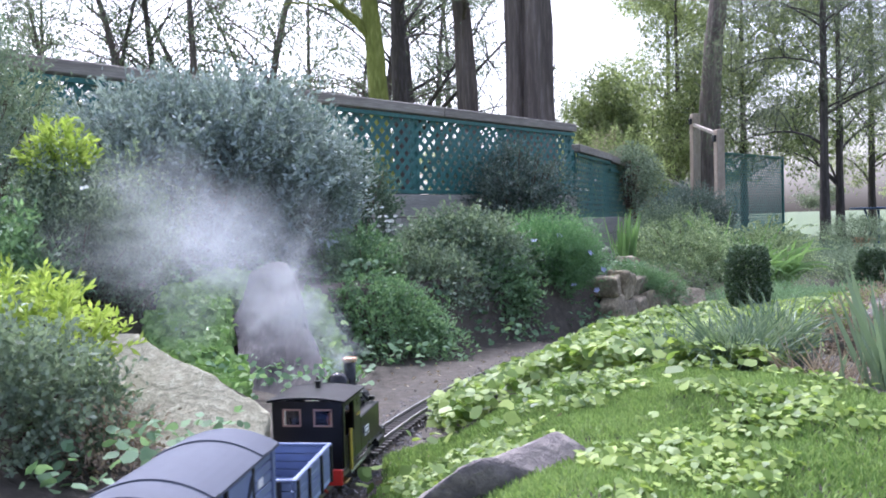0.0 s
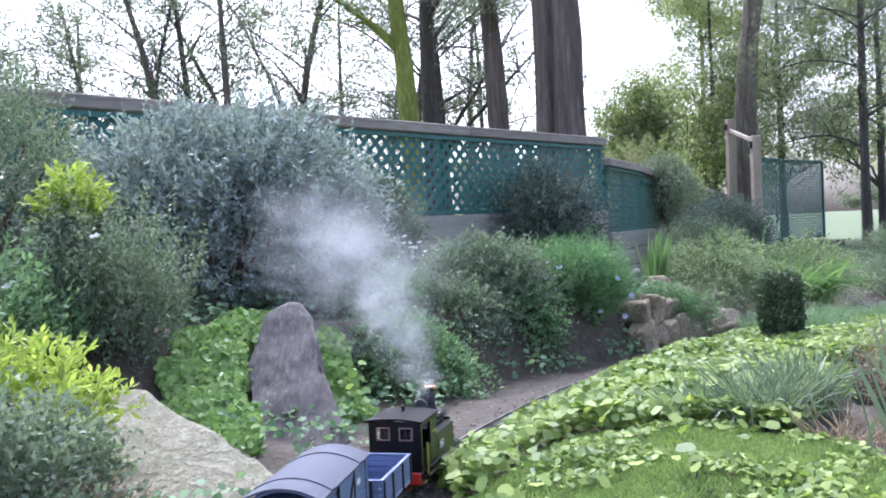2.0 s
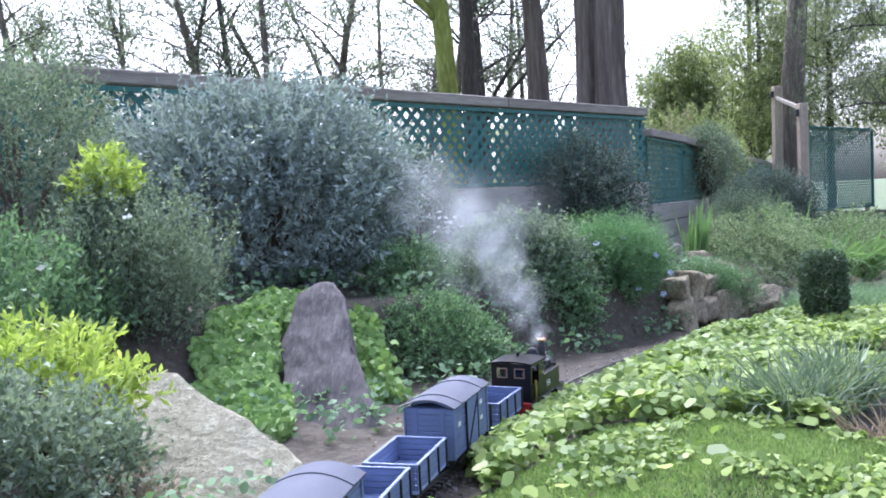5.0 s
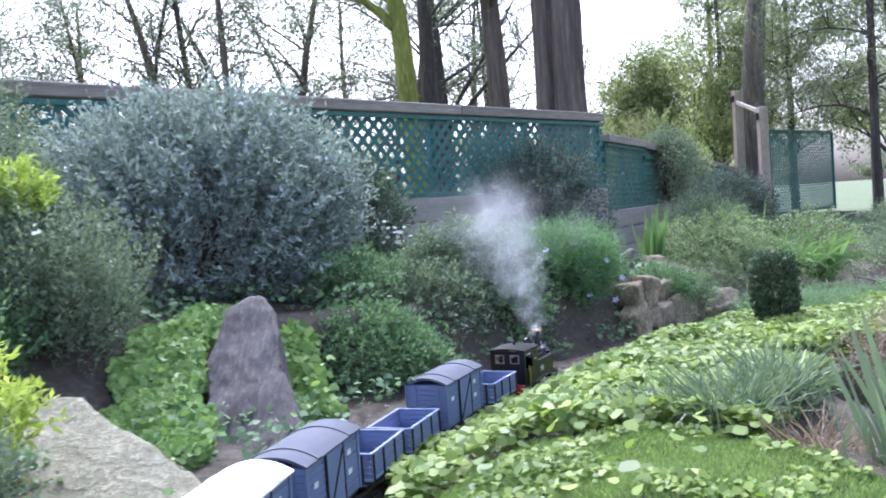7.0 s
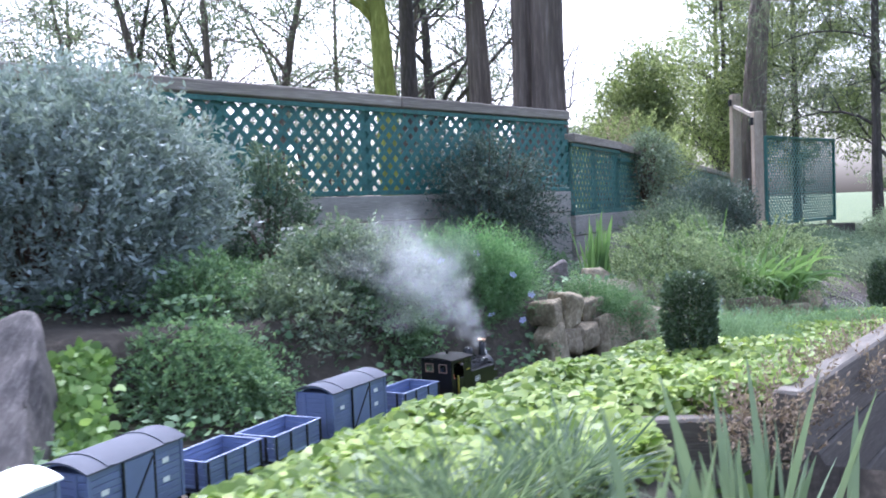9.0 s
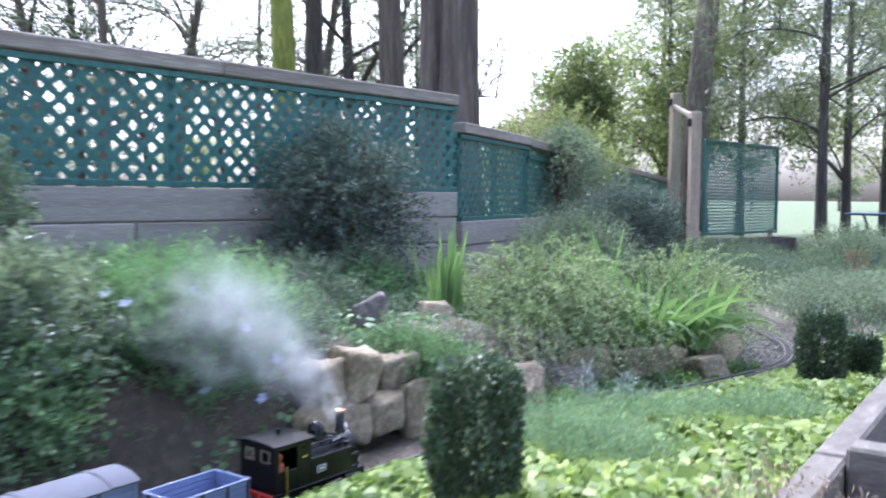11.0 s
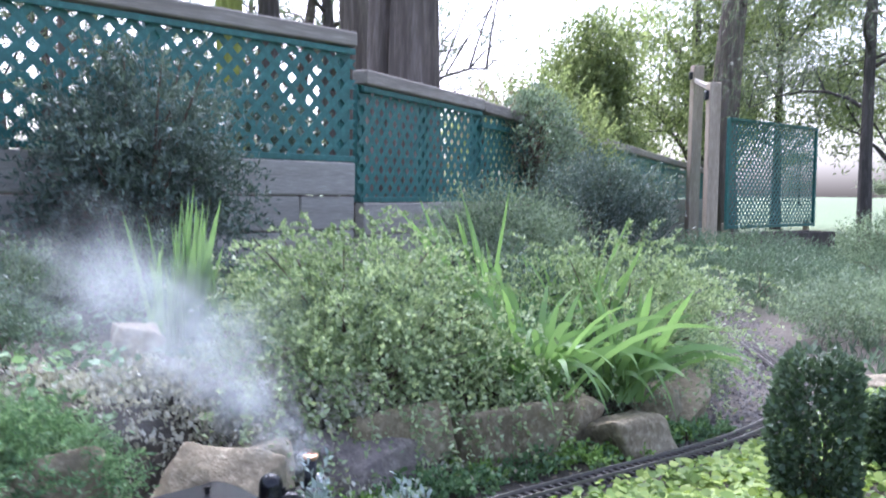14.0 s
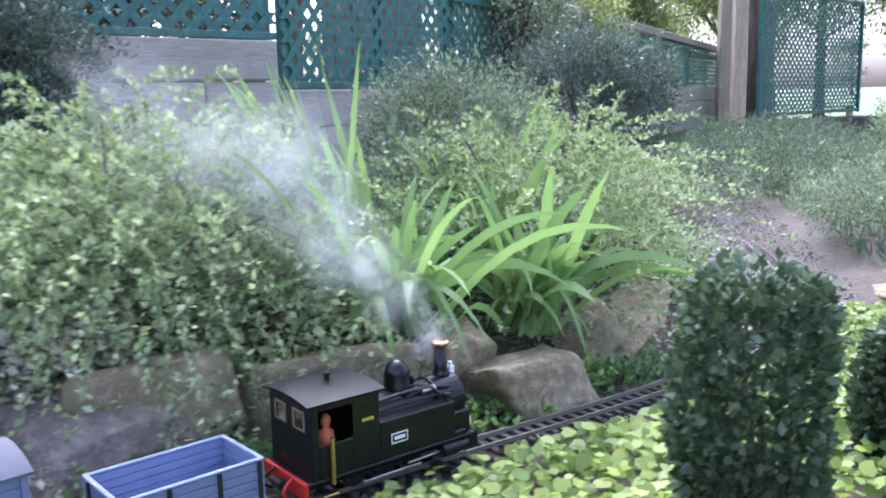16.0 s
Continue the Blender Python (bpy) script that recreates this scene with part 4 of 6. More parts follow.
shrub("lavender_bush", "dark grey-green lavender bush against the far fence", 2.42, 10.5, 0.5, 0.4, 0.85, L_DEEP, 1900, 12, 0.034, 0.010, 0.2, 1.1, 0.5, 20, base=-0.02)
shrub("silver_bush", "wispy grey-green bush behind the iris leaves", 1.85, 8.7, 0.4, 0.34, 0.55, L_OLIVE, 1300, 12, 0.03, 0.009, 0.2, 0.7, 0.4, 16)
shrub("low_green_mat", "low dark green cushion plant at the stones", 0.95, 5.35, 0.2, 0.14, 0.26, L_MID, 700, 12, 0.018, 0.004, 0.08, 0.5, 0.45, 8, base=0.0)
for x, y, r, h in ((1.0, 5.24, 0.17, 0.3), (1.14, 5.38, 0.16, 0.26)):
    shrub("low_green_mat", "low blue-green cushion plant spilling over the stones", x, y, r, r * 0.75, h, L_MID, 650, 12, 0.018, 0.005, 0.09, 0.5, 0.4, 8, base=-0.05, droop=0.3)
for x, y, rx, h, lb in ((3.7, 11.0, 0.8, 0.35, "low green ground shrub on the far lawn"), (5.1, 12.2, 0.55, 0.6, "rounded grey-green shrub near the garden chairs"), (4.6, 10.0, 0.9, 0.26, "low mat of green cover beside the path"), (4.1, 9.0, 0.7, 0.24, "low mat of grey-green cover beside the path"), (5.8, 10.6, 0.9, 0.32, "low green ground shrub on the far lawn"), (4.0, 13.4, 0.8, 0.4, "low green ground shrub beneath the lattice screen"), (6.6, 12.0, 0.8, 0.45, "low green ground shrub near the garden chairs")):
    shrub("ground_shrub", lb, x, y, rx, rx * 0.8, h, L_DARK if "green ground" in lb else L_OLIVE, 1300, 9, 0.03, 0.009, 0.13, 0.6, 0.5, 10)

rb = random.Random(9)
for k in range(58):
    yy = 3.3 + 4.9 * k / 58
    x, y, hd = on_line(arc_at_y(yy))
    o = float(bank_foot(yy)) + rb.uniform(0.1, 0.9 if yy < 6 else 0.5)
    h = radians(hd)
    px, py = x - math.cos(h) * o, y + math.sin(h) * o
    if (5.4 < py < 6.7 and o < 0.6) or (px - 0.84) ** 2 + (py - 5.5) ** 2 < 0.14 or (px - 1.06) ** 2 + (py - 6.2) ** 2 < 0.12:
        continue
    shrub("bank_plant", "small leafy plant filling the planted bank", px, py, rb.uniform(0.12, 0.22), rb.uniform(0.12, 0.2), rb.uniform(0.14, 0.3), rb.choice((L_MID, L_OLIVE, L_FERN, L_MID, L_DARK)), rb.randint(150, 230), 10, rb.uniform(0.018, 0.028), rb.uniform(0.006, 0.013), 0.12, rb.uniform(0.3, 0.9), 0.3, 5, group="small plants of the bank", droop=rb.uniform(0, 0.5))
for k in range(26):
    a = k * 2.4
    shrub("bank_plant", "small leafy plant below the timber wall", -1.5 + 0.085 * k + 0.2 * math.cos(a), 5.35 + 0.085 * k + 0.25 * math.sin(a), 0.2, 0.18, rb.uniform(0.16, 0.34), rb.choice((L_MID, L_OLIVE, L_FERN)), 220, 12, 0.026, 0.010, 0.13, 0.6, 0.3, 5, group="small plants of the bank")


for k in range(22):
    yy = 5.55 + 1.3 * k / 22
    x, y, hd = on_line(arc_at_y(yy))
    o = float(bank_foot(yy)) - rb.uniform(0.12, 0.2)
    h = radians(hd)
    shrub("creeping_plant", "small bright green creeping plant at the foot of the stones", x - math.cos(h) * o, y + math.sin(h) * o, 0.07, 0.06, rb.uniform(0.04, 0.08), rb.choice((L_IVY, L_MID, L_IVY)), 60, 9, 0.016, 0.012, 0.04, 0.5, 0.3, 4, group="creeping plants by the track")


def box_bush(label, x, y, z0, r, h, seed):
    ob = empty("box_bush", pose(x, y, z0), label, "topiary", "clipped box bushes")
    n = 5200
    a = RNG.uniform(0, 2 * math.pi, n)
    zz = RNG.random(n)
    prof = np.interp(zz, [0, 0.1, 0.45, 0.8, 0.95, 1.0], [0.55, 0.82, 1.0, 0.97, 0.8, 0.45])
    rr = r * prof * np.where(RNG.random(n) < 0.65, RNG.uniform(0.88, 1.07, n), RNG.uniform(0.3, 0.95, n)) * (1 + 0.08 * np.sin(a * 3 + zz * 7 + seed))
    p = np.stack([rr * np.cos(a), rr * np.sin(a), 0.02 + zz * h + RNG.normal(0, 0.008, n)], 1)
    d = unit(np.stack([np.cos(a), np.sin(a), 0.5 + RNG.normal(0, 0.5, n)], 1) + RNG.normal(0, 0.5, (n, 3)))
    o = new("foliage", leaves("foliage", p, d, 0.019, 0.012, L_BOX))
    o.parent = ob
    bm = bmesh.new()
    for k in range(4):
        tube(bm, curve_pts((0, 0, -0.03), (0.05 * math.cos(k * 1.6), 0.05 * math.sin(k * 1.6), h * 0.6), (0.01, 0, 0), 3), [0.008, 0.007, 0.005, 0.003], 5)
    part("branchwork", bm, M_TWIG, ob)


box_bush("clipped dark green box bush on the mound", 1.34, 3.84, 0.05, 0.096, 0.36, 1)
box_bush("clipped dark green box bush beside the track", 2.725, 5.82, -0.06, 0.09, 0.36, 2)
box_bush("small box bush beside the path", 3.0, 6.1, -0.05, 0.07, 0.2, 3)

blades("iris_clump", "upright clump of sword-shaped iris leaves", 1.06, 6.25, 70, 0.54, 0.023, 0.26, L_BLADE, 0.12, 0.12)
blades("daylily_clump", "arching bright green strap leaves over the rocks", 2.08, 6.52, 70, 0.62, 0.027, 0.72, L_BLADE, 0.04, 0.8, lean=(0.05, -0.2))
blades("daylily_clump", "arching green strap leaves beside the path", 2.36, 6.72, 70, 0.56, 0.026, 0.72, L_BLADE, 0.0, 0.82, lean=(0.12, -0.15))
blades("daylily_clump", "tall upright strap leaves behind the cotoneaster", 1.92, 6.8, 34, 0.72, 0.021, 0.4, L_BLADE, 0.08, 0.28, lean=(-0.22, 0))
blades("daylily_clump", "tall strap leaves standing behind the path plants", 2.2, 7.0, 30, 0.62, 0.02, 0.45, L_BLADE, 0.04, 0.3)
for x, y, r in ((1.16, 5.93, 0.17), (1.34, 6.0, 0.16), (1.5, 6.1, 0.15), (1.24, 6.12, 0.15), (1.02, 5.95, 0.13)):
    shrub("sedum_mat", "pale silvery sedum trailing over the stones", x, y, r, r * 0.8, 0.17, L_SEDUM, 330, 12, 0.017, 0.012, 0.09, 0.4, 0.4, 5, base=0.0, category="sedum", group="silvery sedum mats", droop=0.8)
blades("flax_clump", "grey-green sword leaves growing at the timber edging", 1.16, 1.66, 60, 0.46, 0.018, 0.34, L_BLADE_GREY, 0.02, 0.25)
blades("flax_clump", "small grey-green sword leaves with dry brown bases", 0.95, 1.3, 46, 0.36, 0.014, 0.4, L_BLADE_GREY, 0.16, 0.35)
blades("grass_tuft", "fine dry grass tuft on the mound", 0.86, 1.42, 260, 0.2, 0.004, 0.8, L_DRY, 0.16, 0.6)
for x, y, n, ln2 in ((0.72, 1.62, 420, 0.26), (0.86, 1.78, 380, 0.26), (0.6, 1.74, 260, 0.22)):
    blades("grass_tuft", "fine blue-green grass tuft among the groundcover", x, y, n, ln2, 0.0048, 0.8, L_BLADE_GREY, None, 0.65)
FEATHERY = ((1.49, 4.45, 0.2, 0.15), (1.75, 4.72, 0.22, 0.12), (2.0, 4.85, 0.2, 0.1), (2.25, 4.9, 0.16, 0.09), (1.66, 4.3, 0.18, 0.14))
for x, y, r, h in FEATHERY:
    shrub("feathery_plant", "soft feathery blue-green plant among the groundcover", x, y, r, r * 0.8, h, L_FEATHER, 520, 12, 0.026, 0.003, 0.09, 0.8, 0.3, 6, group="feathery plants")

for x, y, h in ((1.86, 5.5, 0.2), (1.70, 5.42, 0.24), (1.92, 5.46, 0.13)):
    shrub("sage_sprig", "slender upright grey-leaved sprig beside the track", x, y, 0.022, 0.022, h, L_GREY, 26, 9, 0.022, 0.010, 0.05, 1.2, 0.2, 6)

shrub("bank_shrub", "spreading dark green shrub hanging down the bank", -0.28, 3.85, 0.27, 0.22, 0.42, L_OLIVE, 1100, 13, 0.026, 0.012, 0.14, 0.4, 0.3, 16, base=0.0, lumps=14, lump=0.5, droop=0.3)
shrub("bank_shrub", "grey-green shrub leaning over the bank rocks", 0.06, 4.12, 0.22, 0.17, 0.36, L_MID, 800, 13, 0.024, 0.011, 0.13, 0.4, 0.3, 14, base=0.0, lumps=12, lump=0.5, droop=0.4)
for x, y in ((1.5, 2.85), (1.72, 3.25), (1.95, 3.66), (1.36, 2.6)):
    shrub("dry_tuft", "dry brown seed heads at the timber edging", x, y, 0.1, 0.09, 0.16, L_DRY, 130, 10, 0.018, 0.006, 0.1, 0.9, 0.3, 5, base=0.05, group="dry tufts at the edging")


def cover():
    """Mats of leaves over the soil."""
    def scatter(n, x0, x1, y0, y1, keep):
        x, y = RNG.uniform(x0, x1, n), RNG.uniform(y0, y1, n)
        k = keep(x, y)
        return x[k], y[k]

    def off(x, y):
        return x - np.interp(y, LINE[:, 1], LINE[:, 0])

    def patchy(x, y, f=1.0, s=0.0):
        return np.sin(x * 3.7 * f + 1.1 * y + s) * np.sin(y * 2.9 * f - 0.7 * x + 2 * s) + 0.5 * np.sin(x * 9 * f + s) * np.sin(y * 8 * f)

    def lay(name, label, x, y, lift, radius, material, tilt=0.45):
        z = land(x, y) + lift * RNG.random(len(x)) ** 0.8 + 0.004
        nor = np.stack([RNG.normal(0, tilt, len(x)), RNG.normal(-0.2, tilt, len(x)), np.ones(len(x))], 1)
        tagged(new(name, discs(name, np.stack([x, y, z], 1), nor, radius, material, 8)), label, "groundcover", kind="stuff")

    def moss_zone(x, y):
        return ((x - 0.38) / 0.55) ** 2 + ((y - 0.9) / 0.75) ** 2 < 1 + 0.2 * np.sin(9 * x) * np.sin(8 * y)

    x, y = scatter(110000, -0.6, 2.9, 0.9, 5.6, lambda x, y: (off(x, y) > 0.1 + 0.05 * patchy(x, y, 2)) & (edge_side(x, y) < -0.0) & ~(moss_zone(x, y) & (RNG.random(len(x)) < 0.985)))
    lay("groundcover", "yellow-green round-leaved groundcover carpeting the mound", x, y, 0.075, 0.0155, L_COVER)
    x, y = scatter(34000, 1.5, 4.6, 5.0, 7.6, lambda x, y: (off(x, y) > 0.13) & ((edge_side(x, y) < -0.05) | (y > 5.2)))
    lay("groundcover", "yellow-green round-leaved groundcover beside the track", x, y, 0.05, 0.013, L_COVER)
    x, y = scatter(30000, -2.4, 2.3, 0.8, 8.6, lambda x, y: (off(x, y) < -0.3) & (fence_side(x, y) < -0.05) & (patchy(x, y, 1.5) > -0.1))
    lay("bank_cover", "low mixed green leaves covering the bank", x, y, 0.10, 0.014, L_MID, 0.7)
    # ivy-like sheet hanging beside the dark slab
    n = 6000
    t = RNG.random(n)
    w = RNG.uniform(-1, 1, n) * (1 + 0.25 * np.sin(t * 17) * np.sin(t * 9 + 1))
    x = np.interp(t, [0, 0.25, 0.5, 0.75, 1], [-0.75, -0.88, -1.0, -1.05, -0.98]) + w * np.interp(t, [0, 0.25, 0.5, 0.75, 1], [0.07, 0.13, 0.15, 0.13, 0.08])
    y = 1.95 + 0.95 * t + 0.06 * w
    z = np.maximum(land(x, y) + 0.015, -0.02 + 0.42 * t - 0.03 * w * w) + 0.05 * RNG.random(n) + 0.02 * patchy(x, y, 3)
    nor = np.stack([RNG.normal(0.5, 0.5, len(x)), RNG.normal(-0.7, 0.4, len(x)), RNG.normal(0.8, 0.4, len(x))], 1)
    tagged(new("ivy_sheet", discs("ivy_sheet", np.stack([x, y, z], 1), nor, 0.0165, L_IVY, 7)), "bright green ivy-leaved creeper spilling down beside the rock slab", "creeper", kind="stuff")
    n = 1700
    t, w = RNG.random(n), RNG.normal(0, 0.5, n)
    x, y = -0.70 + 0.19 * t + 0.06 * w, 3.0 - 0.36 * t + 0.05 * w
    z = np.maximum(land(x, y) + 0.02, 0.29 - 0.31 * t) + RNG.normal(0, 0.025, n)
    nor = np.stack([RNG.normal(0.3, 0.5, n), RNG.normal(-0.8, 0.4, n), RNG.normal(0.6, 0.4, n)], 1)
    tagged(new("ivy_sheet", discs("ivy_sheet", np.stack([x, y, z], 1), nor, 0.016, L_IVY, 7)), "narrow strand of bright creeper beyond the rock slab", "creeper", kind="stuff")
    # moss cushion
    x, y = scatter(120000, -0.3, 1.1, 0.0, 1.8, moss_zone)
    p = np.stack([x, y, land(x, y)], 1)
    d = np.stack([RNG.normal(0, 0.5, len(x)), RNG.normal(0, 0.5, len(x)), np.ones(len(x))], 1)
    tagged(new("moss_cushion", leaves("moss_cushion", p, d, 0.014, 0.004, L_MOSS)), "soft bright green moss cushion on the mound", "moss", kind="stuff")
    x, y = scatter(16000, -0.3, 1.1, 0.2, 1.8, lambda x, y: moss_zone(x, y) & (patchy(x, y, 3.0) > 0.15))
    lay("groundcover", "tiny leaves growing through the moss", x, y, 0.02, 0.008, L_COVER)
    # sedum over the stones
    n = 14000
    x, y = RNG.normal(1.4, 0.2, n), RNG.normal(5.98, 0.11, n)
    y = y + 0.45 * (x - 1.4)
    z = land(x, y) + 0.05 * RNG.random(n) + 0.02 * patchy(x, y, 4)
    d = np.stack([RNG.normal(0, 0.7, n), RNG.normal(-0.4, 0.7, n), np.ones(n)], 1)
    tagged(new("sedum_mat", leaves("sedum_mat", np.stack([x, y, z], 1), d, 0.02, 0.012, L_SEDUM)), "pale silvery sedum mat trailing over the stones", "sedum", kind="stuff")
    # lawn and low growth further off
    x, y = scatter(42000, 3.0, 12, 6.5, 20, lambda x, y: (np.abs(off(x, y)) > 0.35))
    p = np.stack([x, y, land(x, y)], 1)
    d = np.stack([RNG.normal(0, 0.5, len(x)), RNG.normal(0, 0.5, len(x)), np.ones(len(x))], 1)
    tagged(new("lawn_growth", leaves("lawn_growth", p, d, 0.09, 0.014, L_DARK)), "rough green low growth covering the far garden", "grass", kind="stuff")
    # litter on the bare soil
    x, y = scatter(4500, -1.5, 3.2, 0.8, 10, lambda x, y: np.abs(off(x, y)) < 0.5)
    nor = np.stack([RNG.normal(0, 0.5, len(x)), RNG.normal(0, 0.5, len(x)), np.ones(len(x))], 1)
    tagged(new("leaf_litter", leaves("leaf_litter", np.stack([x, y, land(x, y) + 0.004], 1), np.stack([RNG.normal(size=len(x)), RNG.normal(size=len(x)), RNG.normal(0, 0.2, len(x))], 1), 0.02, 0.008, L_DRY)), "dry brown leaf litter on the soil", "litter", kind="stuff")


cover()
flowers("small pale blue flax flower", [(0.22, 4.40, 0.50), (0.30, 4.36, 0.48), (0.62, 4.46, 0.40), (0.70, 4.52, 0.30), (0.52, 4.40, 0.22), (0.66, 4.5, 0.18), (0.1, 4.4, 0.46), (0.45, 4.5, 0.5)], 0.021, L_BLUE)
flowers("small white daisy flower", [(-1.66, 2.0, 0.66), (-1.6, 1.9, 0.62), (-1.3, 2.3, 0.75), (-1.5, 2.1, 0.60)], 0.02, L_WHITE)
flowers("small white flower of the bank", [(-0.62 + 0.09 * math.cos(i * 2.4) * (i % 3), 5.05 + 0.06 * math.sin(i * 1.7), 0.55 + 0.03 * (i % 4)) for i in range(14)], 0.017, L_WHITE)
flowers("red salvia flower by the track", [(3.72 + 0.05 * math.cos(i * 2.1), 7.3 + 0.05 * math.sin(i * 1.3), 0.03 + 0.018 * (i % 6)) for i in range(14)], 0.018, L_RED)


# ---- trees ----
def tree(label, x, y, h, r, crown_z, crown_r, material, bark, seed, limbs=9, clumps=26, per=120, leaf=0.13, width=0.03, lean=(0, 0), twin=False, flare=1.25, sag=0.0, clump_r=0.5, category="tree", name="gum_tree", top=None):
    """A tapered trunk with limbs and a crown of many loose leaf clumps."""
    rnd = random.Random(seed)
    z0 = float(land(x, y)) - 0.15
    ob = empty(name, pose(x, y, z0), label, category)
    bm = bmesh.new()
    stems = [((0, 0), lean, r, h)]
    if twin:
        stems.append(((-r * 1.15, r * 0.2), (lean[0] - 0.1, lean[1]), r * 0.72, h * 0.9))
    tips = []
    for (bx, by), ln_, rr, hh in stems:
        pts, rad = [], []
        n = 12
        for k in range(n + 1):
            t = k / n
            pts.append(Vector((bx + ln_[0] * t * t * 2 + 0.25 * r * rnd.uniform(-1, 1) * t, by + ln_[1] * t * t * 2, hh * t)))
            rad.append(rr * ((1 - 0.72 * t) + (flare - 1) * max(0, 1 - t * 9)))
        tube(bm, pts, rad, 30, 0.30)
        for j in range(limbs):
            t = rnd.uniform(crown_z / hh * 0.75, 0.97)
            i = min(n - 1, int(t * n))
            a = pts[i].lerp(pts[i + 1], t * n - i)
            az = rnd.uniform(0, 2 * math.pi)
            L = crown_r * rnd.uniform(0.55, 1.1) * (1.15 - 0.5 * t)
            b = a + Vector((math.cos(az) * L, math.sin(az) * L, L * rnd.uniform(0.15, 0.8) - sag * L))
            lp = curve_pts(a, b, Vector((rnd.uniform(-.15, .15) * L, rnd.uniform(-.15, .15) * L, 0.12 * L)), 5)
            r0 = rr * (1 - 0.72 * t) * rnd.uniform(0.28, 0.5)
            tube(bm, lp, [r0 * (1 - 0.15 * k) for k in range(6)], 6)
            for q in lp[2:]:
                tips.append(q)
                for _ in range(2):
                    e = q + Vector((rnd.gauss(0, 0.28), rnd.gauss(0, 0.28), rnd.gauss(0.1, 0.22))) * L * 0.8
                    tube(bm, curve_pts(q, e, Vector((0, 0, 0.05 * L)), 3), [r0 * 0.35, r0 * 0.28, r0 * 0.2, r0 * 0.1], 4)
                    tips.append(e)
    part("trunk", bm, bark, ob, smooth=True)
    pick = [tips[rnd.randrange(len(tips))] for _ in range(clumps)]
    c = np.array([list(p) for p in pick]) + RNG.normal(0, 0.15, (clumps, 3))
    size = clump_r * RNG.uniform(0.5, 1.3, clumps)
    N = clumps * per
    P = np.repeat(c, per, 0) + RNG.normal(0, 1, (N, 3)) * np.repeat(size, per)[:, None] * np.array([0.55, 0.55, 0.36])
    D = unit(RNG.normal(0, 1, (N, 3)) + np.array([0, 0, -0.7 - sag]))
    o = new("crown", leaves("crown", P, D, leaf, width, material))
    o.parent = ob
    return ob


tree("massive stringybark gum with a double trunk behind the fence", 0.66, 12.4, 13, 0.25, 6.4, 2.6, L_GUM, M_BARK, 1, 8, 24, 110, twin=True)
tree("straight brown-barked gum behind the fence", -0.38, 14.5, 12, 0.19, 5.2, 2.4, L_GUM, M_BARK, 2, 8, 22, 90, lean=(-0.5, 0))
tree("gum with yellow-green moss down its trunk", -1.86, 14.2, 11, 0.18, 4.6, 2.6, L_GUM, M_BARK_MOSS, 3, 9, 24, 90, lean=(-0.5, 0.2))
tree("slim dark gum beside the mossy trunk", -1.62, 14.8, 11, 0.15, 4.4, 2.4, L_GUM, M_BARK_DARK, 4, 9, 24, 90)
tree("tall grey-brown gum behind the timber post", 5.0, 21.2, 15, 0.27, 6.0, 3.2, L_GUM, M_BARK, 5, 9, 40, 120, lean=(1.1, 0))
tree("thin black-trunked sheoak with wispy drooping needles", 6.25, 16.8, 8.5, 0.085, 2.6, 2.2, L_CASUARINA, M_BARK_DARK, 6, 14, 100, 130, leaf=0.2, width=0.012, sag=0.25, clump_r=0.8, name="sheoak")
tree("second wispy sheoak with a leaning trunk", 9.4, 17.6, 8, 0.08, 2.4, 2.4, L_CASUARINA, M_BARK_DARK, 7, 13, 100, 130, leaf=0.2, width=0.012, sag=0.2, clump_r=0.85, lean=(-0.5, 0), name="sheoak")
rt = random.Random(12)
for i in range(19):
    a = radians(-38 + 36 * (i + rt.uniform(0.1, 0.9)) / 19)
    d = rt.uniform(17, 27)
    tree("slender branching gum in the woodland behind the fence", 0.2 + math.sin(a) * d, math.cos(a) * d, rt.uniform(7, 10), rt.uniform(0.08, 0.14), rt.uniform(2.0, 3.2), rt.uniform(2.2, 3.2), L_GUM, M_BARK if i % 2 else M_BARK_DARK, 30 + i, 20, 110, 46, leaf=0.12, width=0.03, lean=(rt.uniform(-1.2, 0.8), 0))
for i, (x, y, h, cr) in enumerate(((5.0, 24.5, 7, 2.6), (6.9, 25, 8.5, 3.0), (8.8, 23, 8.0, 2.8), (2.6, 21, 3.6, 1.1), (10.8, 26, 9, 3.0), (5.4, 28, 9.5, 3.0), (13.5, 24, 7.5, 2.6), (16, 30, 9, 3.2))):
    tree("leafy green wattle tree beyond the lattice screen", x, y, h, 0.10, 1.2, cr, L_PINE, M_BARK_DARK, 60 + i, 24, 270, 78, leaf=0.15, width=0.034, clump_r=0.55, name="wattle_tree")
for i in range(22):
    a = radians(-50 + 105 * (i + 0.5) / 22)
    d = 60 + 12 * math.sin(i * 2.3)
    if 14 < math.degrees(a) < 30:
        d = 130
    tree("distant woodland gum tree", math.sin(a) * d, math.cos(a) * d, 6.5 + 2 * math.sin(i * 1.7), 0.15, 1.5, 3.2, L_GUM if i % 3 else L_PINE, M_BARK_DARK, 90 + i, 10, 45, 55, leaf=0.34, width=0.12, clump_r=1.1)
shrub("fence_shrub", "leafy shrub leaning over the lower fence from behind", 1.75, 13.5, 0.9, 0.6, 1.75, L_PINE, 1500, 10, 0.06, 0.02, 0.25, 0.6, 0.4, 16, base=0.1)
shrub("fence_shrub", "reddish-brown twiggy shrub over the fence top", 1.5, 11.75, 0.45, 0.4, 1.6, L_DRY, 380, 9, 0.035, 0.012, 0.22, 0.6, 0.4, 20, base=0.1)


